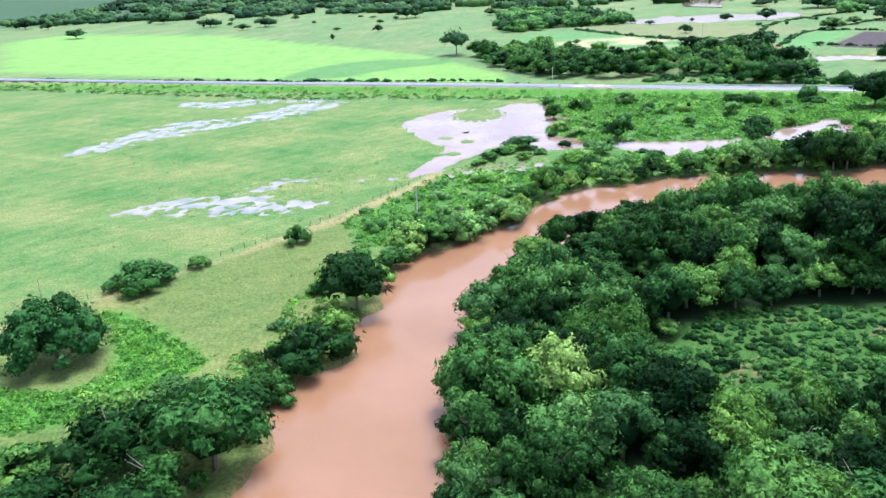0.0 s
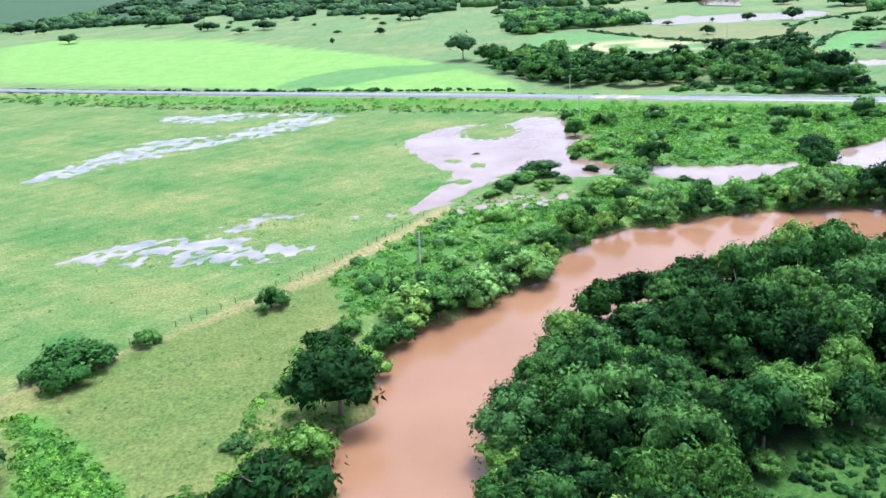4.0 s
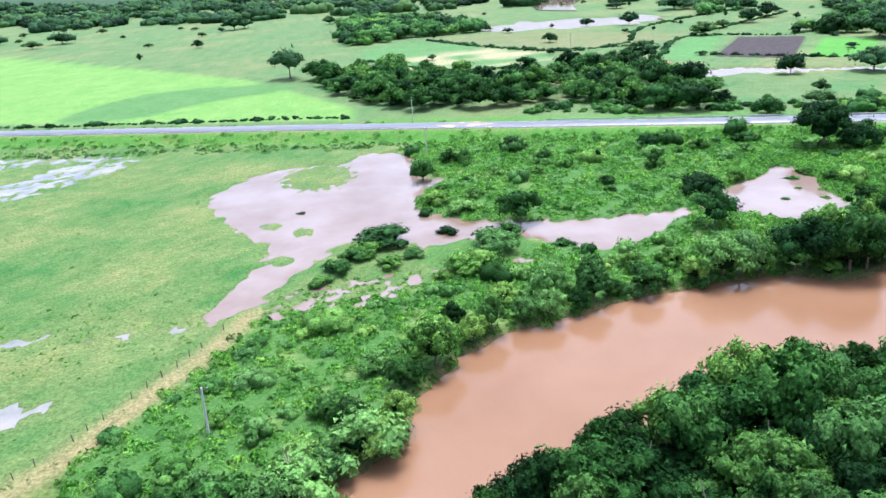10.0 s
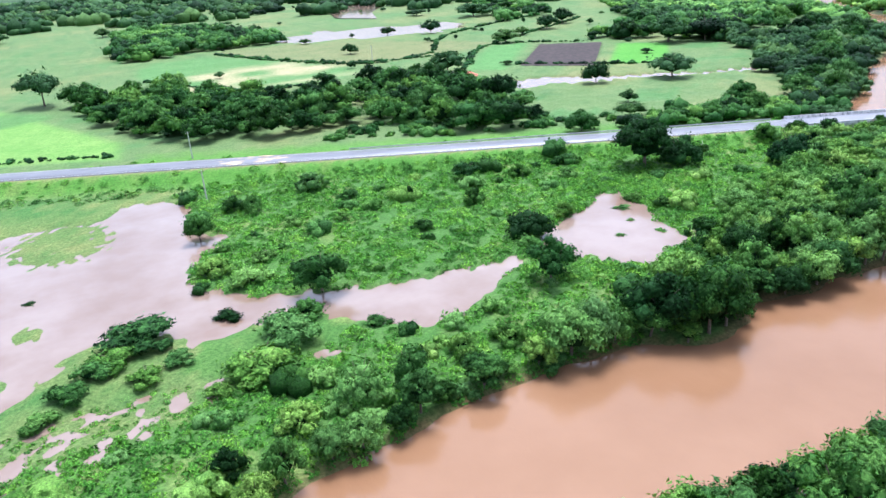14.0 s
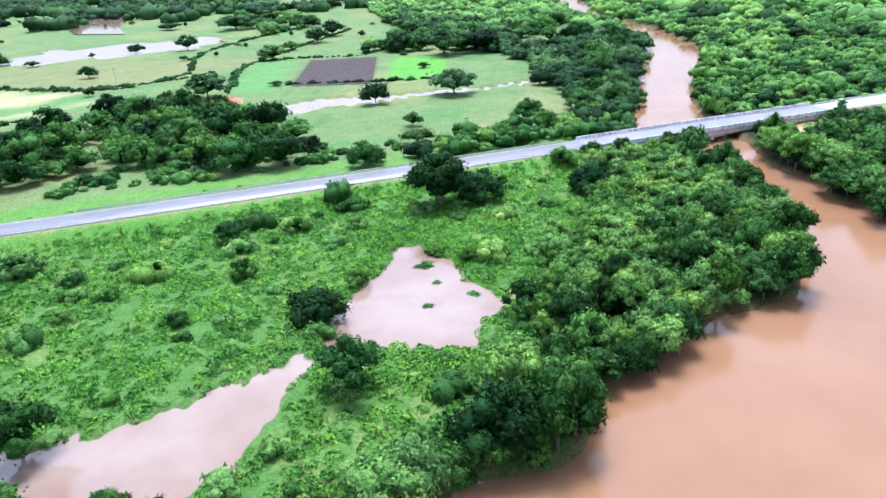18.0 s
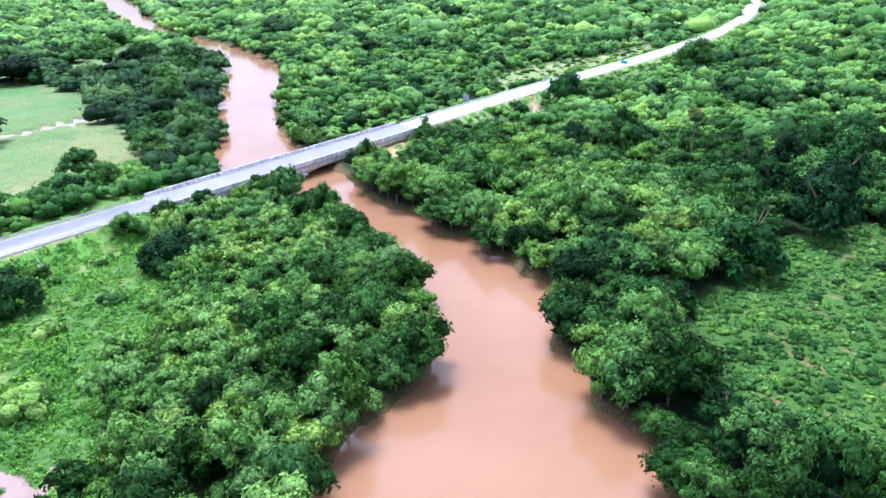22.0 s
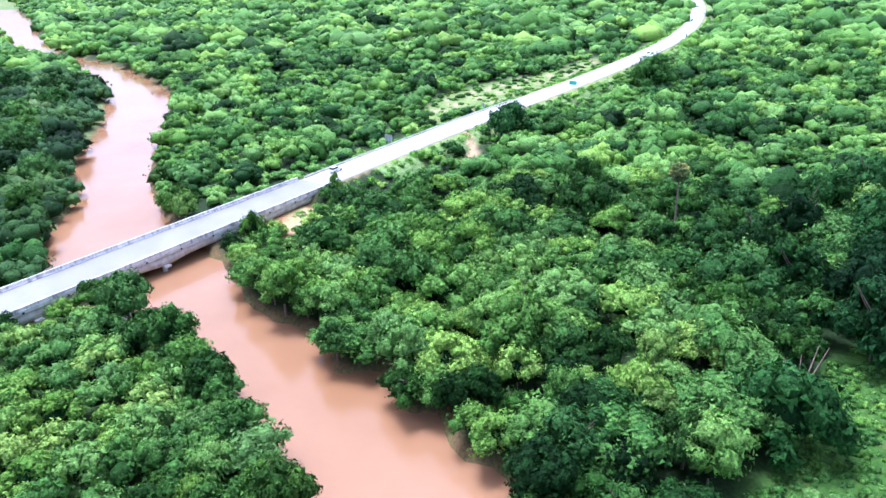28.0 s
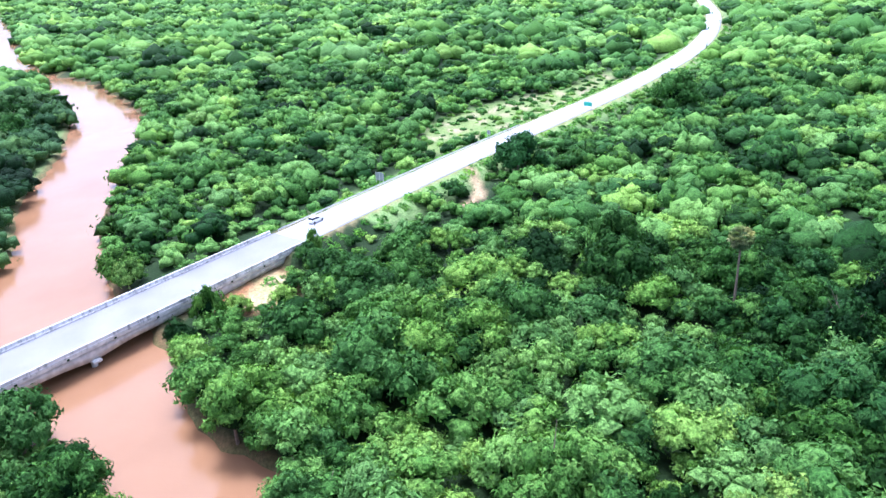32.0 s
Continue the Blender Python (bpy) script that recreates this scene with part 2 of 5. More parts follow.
LEFT_BANK = smooth([(-60, -60), (-42, 20), (-31, 60), (-28, 77), (-25, 90), (-29, 103), (-18, 109), (-15, 114), (-19, 125), (-12, 131), (-12, 146), (-6, 158), (3, 162), (6, 169), (13, 173), (22, 178), (25, 187), (34, 197), (46, 204),
                    (59, 206), (74, 209), (90, 209), (104, 208), (112, 202), (124, 203), (132, 208), (142, 205), (154, 206), (166, 204), (175, 199.5), (184, 199), (200, 205), (214, 215), (230, 231), (245, 250), (257, 274), (276, 295), (310, 309),
                    (344, 333), (399, 359), (462, 404), (542, 486), (630, 590), (860, 800)], 2.0)
RIGHT_BANK = smooth([(-20, -60), (-8, 20), (-2, 60), (1, 80), (2, 100), (6, 118), (13, 136), (23, 152), (40, 164), (60, 170), (80, 172), (100, 171), (122, 166), (150, 163), (162, 164), (172, 167), (178, 174), (188, 175.5), (192, 182),
                     (206, 182), (214, 183), (220, 192), (227, 194), (227, 200), (237, 203), (236, 213), (246, 218), (254, 234), (274, 251), (296, 275), (334, 302), (420, 343), (452, 362), (513, 422), (600, 530), (880, 770)], 2.0)
RIVER = np.vstack([LEFT_BANK, RIGHT_BANK[::-1]])
POND_A = ring([(-15, 313), (-11, 324), (-1, 336), (12, 341), (28, 338), (36, 346), (47, 344), (53, 331), (50, 312), (58, 304), (48, 294), (44, 281), (53, 267), (63, 261), (75, 256), (90, 253), (112, 251), (104, 246), (94, 240),
               (78, 234), (66, 245), (60, 253), (45, 251), (38, 253), (33, 262), (22, 262), (9, 247), (0, 234), (-7, 229), (-8, 238), (2, 258), (-2, 275), (-9, 292)])
POND_B = ring([(112, 252), (123, 261), (133, 265), (151, 274), (152, 259), (147, 249), (148, 236), (136, 237), (130, 230), (124, 236), (118, 244)])
POND_C = ring([(183, 718), (230, 768), (276, 752), (348, 720), (305, 668), (211, 698)], 8)
CREEK = smooth([(203, 421), (216, 421), (232, 425), (248, 414), (262, 405), (280, 396), (296, 384), (318, 376), (338, 376), (356, 370)], 5)
MARSH = ring([(-160, 296), (-147, 332), (-128, 358), (-98, 362), (-76, 388), (-40, 386), (-60, 350), (-90, 333), (-118, 311), (-143, 290)], 5)
MARSH_C = ring([(-150, 420), (-118, 413), (-100, 414), (-49, 395), (-44, 382), (-70, 384), (-91, 388), (-110, 380), (-140, 392)], 5)
MARSH_D = ring([(-66, 219), (-62, 235), (-46, 239), (-28, 232), (-12, 231), (-11, 226), (-24, 224), (-43, 231), (-54, 221)], 4)
MARSH_B = ring([(-104, 207), (-86, 224), (-62, 224), (-30, 212), (-26, 205), (-42, 195), (-70, 196)], 5)
WET_A = ring([(2, 226), (8, 238), (26, 240), (40, 238), (65, 237), (54, 230), (36, 229), (16, 223)], 3)
TRACK = smooth([(0, 229), (-7, 216), (-17, 202), (-26, 190), (-38, 178), (-52, 164), (-66, 151), (-84, 136), (-110, 118)])
ROAD = smooth([(-900, 830), (-600, 690), (-323, 555), (-131, 458), (9, 391), (60, 366), (110, 341), (178, 308), (220, 288.5), (242, 278.5), (270, 265.5), (303, 250), (372, 218.5), (430, 190),
               (492, 160), (588, 122), (700, 94), (831, 77), (1050, 70), (1600, 90)], 4)
ROAD_Z, ROAD_W = 4.0, 5.0
BRIDGE_A, BRIDGE_B = 233.0, 316.0
BRIGHT_FIELD = np.array([(-373, 640), (-585, 1026), (-524, 1109), (-242, 887), (-84, 672), (-7, 562), (43, 432), (40, 405), (-75, 462)], float)
DULL_STRIPE = ring([(-100, 486), (-65, 547), (0, 537), (19, 512), (-29, 494), (-60, 469)], 6)
TAN_FIELD = ring([(79, 539), (93, 589), (148, 609), (186, 540), (162, 514), (94, 523)], 6)
OLIVE_FIELD = ring([(132, 681), (150, 707), (228, 665), (292, 563), (227, 544), (188, 558), (160, 606)], 8)
GREEN_FIELD = ring([(70, 591), (80, 668), (133, 661), (178, 538), (162, 510), (132, 505), (109, 514)], 8)
GREEN_STRIP = np.array([(222, 480), (283, 555), (305, 543), (236, 461)], float)
PLOUGHED = np.array([(249, 466), (306, 530), (335, 504), (275, 436)], float)
BRIGHT_PLOT = np.array([(283, 434), (338, 491), (356, 469), (309, 418)], float)
CLEAR_A = ring([(30, 90), (34, 105), (53, 119), (80, 117), (130, 108), (120, 80), (70, 84)], 4)
CLEAR_B = ring([(168, 142), (176, 152), (196, 157), (210, 158), (226, 147), (246, 137), (258, 118), (250, 100), (210, 110), (174, 132)], 4)
RIGHT_LAND = np.vstack([RIGHT_BANK, [(1800, 1500), (1800, -700), (-100, -700)]])
VERGE = ring([(392, 226), (414, 236), (455, 226), (500, 190), (540, 168), (500, 166), (440, 195)], 4)
RED_BANK = ring([(292, 252), (303, 246), (303, 238), (292, 236), (287, 244)], 2)
CUT = smooth([(374, 212), (366, 209), (356, 207), (347, 209)], 2)
HOLLOW = ring([(-71, 136), (-62, 133), (-42, 114), (-45, 109), (-52, 104), (-60, 97), (-74, 95), (-90, 104), (-76, 108), (-64, 107), (-59, 116)], 2)
LUSH_B = np.array([(2, 228), (30, 230), (66, 240), (78, 232), (94, 238), (112, 248), (130, 228), (142, 230), (130, 208), (67, 210), (40, 200), (22, 184), (2, 168), (-14, 150), (-20, 165), (-26, 186), (-8, 212)], float)
PENINSULA = np.array([(120, 200), (150, 200), (200, 200), (262, 262), (268, 262), (232, 281), (217, 273), (200, 256), (185, 250), (170, 247), (158, 241), (150, 234), (142, 230), (128, 224), (118, 215)], float)


ISLETS = [(19, 325, 17), (12, 274, 4), (6, 256, 4.5), (0, 267, 5), (4, 282, 4), (148, 263, 2.2), (143, 245, 1.8), (146, 240, 2.2), (29, 256, 7), (48, 236, 6)]


def rise(d, a, b):
    t = np.clip((d - a) / (b - a), 0, 1)
    return t * t * (3 - 2 * t)


rng = np.random.default_rng(7)


def waves(P, size, seed):
    """Soft random relief of about +-1 with bumps of that many metres."""
    r = np.random.default_rng(seed)
    out = np.zeros(len(P))
    for k in range(9):
        a, f, ph = r.uniform(0, 6.283), r.uniform(0.6, 1.7) * 6.283 / size, r.uniform(0, 6.283)
        out += np.sin((P[:, 0] * math.cos(a) + P[:, 1] * math.sin(a)) * f + ph)
    return out / 4.0


def heights(P):
    n1, n2 = waves(P, 60, 3), waves(P, 9, 4)
    h = 0.75 + 0.12 * n1 + 0.10 * n2
    h += 0.5 * inside(P, RIGHT_LAND)
    wet = np.minimum(np.minimum(outline(P, MARSH, 20), outline(P, MARSH_B, 20)), np.minimum(outline(P, MARSH_C, 20), outline(P, MARSH_D, 20) - 2.0))
    h = np.where(wet < 12, (1 - rise(wet, -8, 8)) * (0.0 + 0.11 * waves(P, 16, 5) + 0.16 * waves(P, 4.5, 6)) + rise(wet, -8, 8) * h, h)
    w2 = outline(P, WET_A, 12)
    h = np.where(w2 < 5, (1 - rise(w2, -1, 4)) * (0.05 + 0.14 * waves(P, 5, 8) + 0.08 * waves(P, 2.4, 15)) + rise(w2, -1, 4) * h, h)
    for pond in (POND_A, POND_B, POND_C):
        d = outline(P, pond, 15) + 1.5 * waves(P, 8, 9) + 0.9 * waves(P, 3.6, 10)
        soft = np.interp(P[:, 0], [-20, 20, 45], [7.0, 4.0, 2.5])
        s = rise(d / soft, -1.0, 1.0)
        h = (1 - s) * -0.6 + s * h
    d, _ = away(P, CREEK)
    s = rise(d + 3.5 * n2 + 2.0 * n1 - np.interp(P[:, 0], [205, 225, 250, 275], [0, 5, 5, 0]), 2.0, 6.0)
    h = (1 - s) * -0.5 + s * h
    d, w = away(P, ROAD)
    x_on = np.interp(w, np.arange(len(ROAD)), ROAD[:, 0])
    open_span = (x_on > BRIDGE_A + 6) & (x_on < BRIDGE_B - 6)
    s = 1 - rise(d, ROAD_W + 0.6, ROAD_W + 9.0)
    s = np.where(open_span, s * 0.15, s)
    h = h * (1 - s) + (ROAD_Z - 0.10) * s
    far = np.hypot(P[:, 0], P[:, 1] - 200)
    h = h + 75 * rise(far + 120 * waves(P, 900, 13), 1500, 3300)
    for x, y, r in ISLETS:
        near_by = np.hypot(P[:, 0] - x, (P[:, 1] - y) * 0.8) / r
        h = np.where(near_by < 1.5, np.maximum(h, 0.16 - 0.3 * near_by ** 2 + 0.10 * waves(P, 3.5, 14)), h)
    d = outline(P, RIVER, 20) + 0.7 * waves(P, 8, 11)
    s = rise(d, -1.5, 1.5)
    return (1 - s) * -1.6 + s * h


def near_grid(lo, hi, step, far, grow=1.065):
    c = list(np.arange(lo, hi + step, step))
    d, a, b = step, [], []
    x = c[-1]
    while x < far:
        d *= grow
        x += d
        a.append(x)
    d, x = step, c[0]
    while x > -far:
        d *= grow
        x -= d
        b.append(x)
    return np.array(b[::-1] + c + a)


def cover_colours(P, h):
    """What covers the ground, region by region: pasture, weeds, mud, tracks, ploughed soil, and shade painted under the
    woods.
    """
    n1, n2, n3 = waves(P, 45, 21), waves(P, 11, 22), waves(P, 4, 23)
    col = np.empty((len(P), 3))
    col[:] = (0.114, 0.192, 0.056)
    col += (0.03 * n1 + 0.025 * n2 + 0.018 * n3)[:, None] * np.array((1.0, 0.55, 0.35))

    def lay(mask, c):
        nonlocal col
        k = np.clip(mask, 0, 1)[:, None]
        col = col * (1 - k) + np.array(c) * k
    x, y = P[:, 0], P[:, 1]
    droad, wr = away(P, ROAD)
    north = (y > np.interp(x, ROAD[:, 0], ROAD[:, 1]))
    left = ~inside(P, RIGHT_LAND)
    below = y < np.interp(x, TRACK[::-1, 0], TRACK[::-1, 1], left=118, right=400)
    lay(0.9 * (below & left & ~north & (x < 0)), (0.112, 0.162, 0.042))
    lay(0.5 * rise(n1 + n2, -0.2, 1.2) * (below & left & ~north & (x < 0)), (0.16, 0.195, 0.058))
    lay(north & left, (0.122, 0.200, 0.074))
    lay(0.7 * rise(n1 + 0.4 * n2, 0.1, 0.9) * (north & left), (0.080, 0.20, 0.065))
    lay(0.7 * rise(waves(P, 120, 27) + 0.5 * n1, 0.0, 0.9) * (north & left), (0.19, 0.22, 0.09))
    lay(0.5 * rise(waves(P, 24, 28) + 0.6 * n2, 0.2, 1.2) * (north & left), (0.075, 0.16, 0.06))
    lay(0.8 * (1 - rise(outline(P, OLIVE_FIELD), -4, 3)), (0.17, 0.195, 0.085))
    lay(0.85 * (1 - rise(outline(P, GREEN_FIELD), -4, 3)), (0.095, 0.225, 0.070))
    lay(0.85 * (1 - rise(outline(P, GREEN_STRIP), -2, 2)), (0.10, 0.25, 0.075))
    lay(1 - rise(outline(P, BRIGHT_FIELD), -4, 3), (0.16, 0.315, 0.075))
    lay(1 - rise(outline(P, DULL_STRIPE), -3, 3), (0.095, 0.215, 0.065))
    lay((1 - rise(outline(P, TAN_FIELD), -12, 6)) * rise(n1, -0.6, 0.5), (0.36, 0.34, 0.20))
    lay(1 - rise(outline(P, BRIGHT_PLOT), -1, 2), (0.10, 0.30, 0.045))
    lay(1 - rise(outline(P, PLOUGHED), -1, 1), (0.036, 0.025, 0.021))
    lush = left & ~north & (x > 40 + 0.15 * (y - 250) + 4 * n2)
    lush |= inside(P, LUSH_B)
    lay(lush, (0.070, 0.170, 0.036))
    lay(0.5 * rise(n2 + n1, 0.6, 1.4) * lush, (0.22, 0.32, 0.09))
    lay((1 - rise(droad, 10, 18)) * left, (0.09, 0.24, 0.035))
    lay(0.9 * (1 - rise(droad + 3 * n2, 22, 34)) * (left & north & (x > 45)), (0.095, 0.235, 0.040))
    lay(1 - rise(outline(P, HOLLOW) + n2, -2, 2), (0.075, 0.215, 0.028))
    # forest floor painted near black for the shade below the crowns
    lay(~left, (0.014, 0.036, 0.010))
    lay(1 - rise(np.minimum(outline(P, CLEAR_A), outline(P, CLEAR_B)), -2, 3), (0.045, 0.120, 0.020))
    lay((1 - rise(np.minimum(outline(P, CLEAR_A), outline(P, CLEAR_B)), -8, -2)) * rise(n2 + n3, 0.9, 1.6), (0.20, 0.15, 0.08))
    lay((1 - rise(droad, 8, 16)) * ~left * (x > 330), (0.18, 0.30, 0.11))
    lay(1 - rise(outline(P, VERGE) + 3.5 * n2, -7, 5), (0.150, 0.235, 0.075))
    lay((1 - rise(outline(P, VERGE), -6, 0)) * rise(n2, 0.0, 0.8), (0.31, 0.28, 0.19))
    lay(1 - rise(outline(P, RED_BANK), -1, 2), (0.36, 0.15, 0.08))
    lay((1 - rise(outline(P, RED_BANK), -2, 1)) * rise(-y, -246, -242), (0.40, 0.35, 0.20))
    lay(1 - rise(away(P, CUT)[0], 0.8, 2.0), (0.36, 0.28, 0.18))
    # the same painted tree shade on the peninsula's ground
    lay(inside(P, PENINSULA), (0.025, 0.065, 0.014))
    lay(rise(np.hypot(x, y - 200), 1300, 1700), (0.045, 0.095, 0.045))
    lay(0.8 * (1 - rise(outline(P, RIVER), 0.5, 3.0)), (0.15, 0.10, 0.05))
    dt, _ = away(P, TRACK)
    fade = rise(x, -60, -20)
    lay((0.6 + 0.25 * fade) * (1 - rise(dt + 0.6 * n3, 0.5, 1.8 + 2.6 * fade)), (0.27, 0.235, 0.115))
    lay(0.4 * rise(n1 + 0.7 * n2, 0.3, 1.5) * (left & ~north), (0.18, 0.21, 0.07))
    lay(0.9 * (1 - rise(droad, ROAD_W + 0.3, ROAD_W + 1.6)), (0.25, 0.22, 0.12))
    lay(0.45 * (1 - rise(h, 0.0, 0.12)), (0.13, 0.15, 0.06))
    return np.clip(col * (1.0, 0.98, 1.0), 0.005, 0.9)


def mesh_from(name, verts, faces, mat, tint=None, inner=None, normals=None, kin=None):
    """A mesh from arrays of corners and of triangles or quads."""
    me = bpy.data.meshes.new(name)
    k = faces.shape[1]
    me.vertices.add(len(verts))
    me.vertices.foreach_set("co", np.ascontiguousarray(verts, dtype=np.float32).ravel())
    me.loops.add(faces.size)
    me.loops.foreach_set("vertex_index", np.ascontiguousarray(faces, dtype=np.int32).ravel())
    me.polygons.add(len(faces))
    me.polygons.foreach_set("loop_start", np.arange(0, faces.size, k, dtype=np.int32))
    me.update(calc_edges=True)
    if tint is not None:
        at = me.attributes.new("tint", "FLOAT", "POINT")
        at.data.foreach_set("value", np.ascontiguousarray(tint, dtype=np.float32))
    if kin is not None:
        at = me.attributes.new("kin", "FLOAT", "POINT")
        at.data.foreach_set("value", np.ascontiguousarray(kin, dtype=np.float32))
    me.materials.append(mat)
    if normals is not None:
        at = me.attributes.new("custom_normal", "FLOAT_VECTOR", "POINT")
        at.data.foreach_set("vector", np.ascontiguousarray(normals, dtype=np.float32).ravel())
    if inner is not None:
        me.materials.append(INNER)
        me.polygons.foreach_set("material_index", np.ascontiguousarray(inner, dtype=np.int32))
    return me


def part(name, me, parent, label=""):
    ob = new(name, me)
    ob.parent = parent
    return tagged(ob, label)


# ---------------------------------------------------------------- ground and water
XS, YS = near_grid(-170, 390, 1.8, 4600, 1.065), near_grid(80, 430, 1.8, 4600, 1.065)
GX, GY = np.meshgrid(XS, YS)
GP = np.stack([GX.ravel(), GY.ravel()], 1)
GH = heights(GP)
idx = np.arange(len(GP)).reshape(GX.shape)
quads = np.stack([idx[:-1, :-1], idx[:-1, 1:], idx[1:, 1:], idx[1:, :-1]], -1).reshape(-1, 4)
gm = mesh_from("ground", np.column_stack([GP, GH]), quads, GROUND)
gm.shade_smooth()
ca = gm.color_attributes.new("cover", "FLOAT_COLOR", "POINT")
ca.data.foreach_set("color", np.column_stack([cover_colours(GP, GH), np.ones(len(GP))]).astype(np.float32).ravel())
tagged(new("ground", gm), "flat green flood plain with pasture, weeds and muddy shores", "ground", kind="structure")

CLEAR_WATER, n_, l_, b_ = material("shallow_clear_water", 0.07, 0, 0.5)
b_.inputs["IOR"].default_value = 1.33
l_.new(ramp(n_, l_, noise_node(n_, l_, 0.12, 5.0), [(0.35, (0.16, 0.17, 0.15)), (0.65, (0.30, 0.27, 0.24))]), b_.inputs["Base Color"])
bump(n_, l_, b_, noise_node(n_, l_, 0.8, 4.0), 0.1, 0.15)
POOL_WATER, n_, l_, b_ = material("pale_pool_water", 0.06, 0, 0.5)
b_.inputs["IOR"].default_value = 1.7
l_.new(ramp(n_, l_, noise_node(n_, l_, 0.05, 5.0), [(0.35, (0.200, 0.126, 0.085)), (0.65, (0.270, 0.198, 0.158))]), b_.inputs["Base Color"])
bump(n_, l_, b_, noise_node(n_, l_, 0.7, 4.0), 0.08, 0.15)


def sheet(loop, z, mat, label):
    """A flat sheet of water that fills an outline."""
    bm = bmesh.new()
    bm.faces.new([bm.verts.new((x, y, z)) for x, y in loop])
    bmesh.ops.triangulate(bm, faces=bm.faces[:])
    bmesh.ops.recalc_face_normals(bm, faces=bm.faces[:])
    if bm.faces[:][0].normal.z < 0:
        bmesh.ops.reverse_faces(bm, faces=bm.faces[:])
    me = bpy.data.meshes.new("water")
    bm.to_mesh(me)
    bm.free()
    me.materials.append(mat)
    tagged(new("water", me), label, "water", kind="structure")


WIDE_A = np.array([(-24, 300), (-20, 342), (10, 352), (60, 352), (62, 305), (54, 282), (70, 266), (96, 262), (112, 256), (124, 268), (152, 284), (162, 262), (156, 232), (130, 222), (104, 236), (80, 226),
                   (40, 222), (4, 216), (-18, 222), (-16, 250), (-8, 275)], float)
WIDE_C = np.array([(160, 700), (210, 790), (290, 780), (370, 730), (310, 650), (220, 680)], float)
WIDE_D = np.array([(178, 396), (190, 440), (250, 440), (275, 418), (340, 382), (362, 366), (350, 352), (296, 368), (240, 394), (200, 402)], float)
for loop in (WIDE_A, WIDE_C, WIDE_D):
    sheet(loop, 0.02, POOL_WATER, "still pale flood pool reflecting the sky")
sheet([(-178, 186), (-13, 186), (-13, 246), (-26, 246), (-26, 424), (-178, 424)], 0.03, CLEAR_WATER, "shallow grey flood water among pasture grass")
sheet([(289, 874), (312, 960), (335, 1024), (390, 1080), (441, 1129), (492, 1095), (400, 1000), (340, 900), (314, 822)], 1.4, POOL_WATER, "pale flood water lying in a far field")
wm = mesh_from("water", np.array([(-700, -400, 0), (1400, -400, 0), (1400, 1300, 0), (-700, 1300, 0)], float), np.array([[0, 1, 2, 3]]), WATER)
tagged(new("water", wm), "reddish brown flood water of the river and pools", "water", kind="structure")


GZ = GH.reshape(GX.shape)


def land(P):
    """Height of the ground at points, between the corners of its sheet."""
    i, j = np.clip(np.searchsorted(XS, P[:, 0]) - 1, 0, len(XS) - 2), np.clip(np.searchsorted(YS, P[:, 1]) - 1, 0, len(YS) - 2)
    u, v = (P[:, 0] - XS[i]) / (XS[i + 1] - XS[i]), (P[:, 1] - YS[j]) / (YS[j + 1] - YS[j])
    return (GZ[j, i] * (1 - u) + GZ[j, i + 1] * u) * (1 - v) + (GZ[j + 1, i] * (1 - u) + GZ[j + 1, i + 1] * u) * v


def ground_at(x, y):
    return float(land(np.array([(x, y)], float))[0])


def ribbon(line, offsets, mat, name):
    """A strip along a line: offsets are (sideways, height) pairs of its section."""
    d = np.gradient(line, axis=0)
    d /= np.linalg.norm(d, axis=1)[:, None]
    nrm = np.column_stack([-d[:, 1], d[:, 0]])
    rows = [np.column_stack([line + nrm * o, np.full(len(line), z)]) for o, z in offsets]
    v = np.vstack(rows)
    k, m = len(line), len(rows)
    f = [(j * k + i, j * k + i + 1, (j + 1) * k + i + 1, (j + 1) * k + i) for j in range(m - 1) for i in range(k - 1)]
    return mesh_from(name, v, np.array(f)[:, ::-1], mat)


# base colour raised to hold the white glare of the wet east road
PALE_ASPHALT = asphalt_material("glare_pale_asphalt", 2.3, 0.22)
BRIDGE_ASPHALT = asphalt_material("bridge_asphalt", 1.0, 0.32)
SECTION = [(-ROAD_W, ROAD_Z - 0.25), (-ROAD_W, ROAD_Z), (0, ROAD_Z + 0.07), (ROAD_W, ROAD_Z), (ROAD_W, ROAD_Z - 0.25)]
tagged(new("road", ribbon(ROAD[ROAD[:, 0] <= BRIDGE_A + 3], SECTION, ASPHALT, "road")), "wet grey asphalt highway on a low embankment", "road", kind="structure")
tagged(new("road", ribbon(ROAD[ROAD[:, 0] >= BRIDGE_B - 3], SECTION, PALE_ASPHALT, "road")), "wet asphalt highway through the forest, painted pale for its glare", "road", kind="structure")

# ---------------------------------------------------------------- foliage


def leaves(r, centres, normals, size):
    """Pointed sprays of leaves: one at each centre, turned to its normal."""
    k = len(centres)
    nrm = normals + r.normal(0, 0.38, (k, 3))
    nrm /= np.linalg.norm(nrm, axis=1)[:, None]
    a = np.cross(nrm, r.normal(0, 1, (k, 3)))
    a /= np.linalg.norm(a, axis=1)[:, None]
    b = np.cross(nrm, a)
    s = size * r.uniform(0.65, 1.2, (k, 1)) ** 2
    v = np.stack([centres + a * s, centres - a * s * 0.6 + b * s * 0.6 - nrm * s * 0.2, centres - a * s * 0.6 - b * s * 0.6 - nrm * s * 0.2], 1).reshape(-1, 3)
    return v, np.arange(k * 3).reshape(-1, 3)


def ball(level):
    bm = bmesh.new()
    bmesh.ops.create_icosphere(bm, subdivisions=level, radius=1)
    v = np.array([x.co for x in bm.verts])
    f = np.array([[x.index for x in p.verts] for p in bm.faces])
    bm.free()
    return v, f


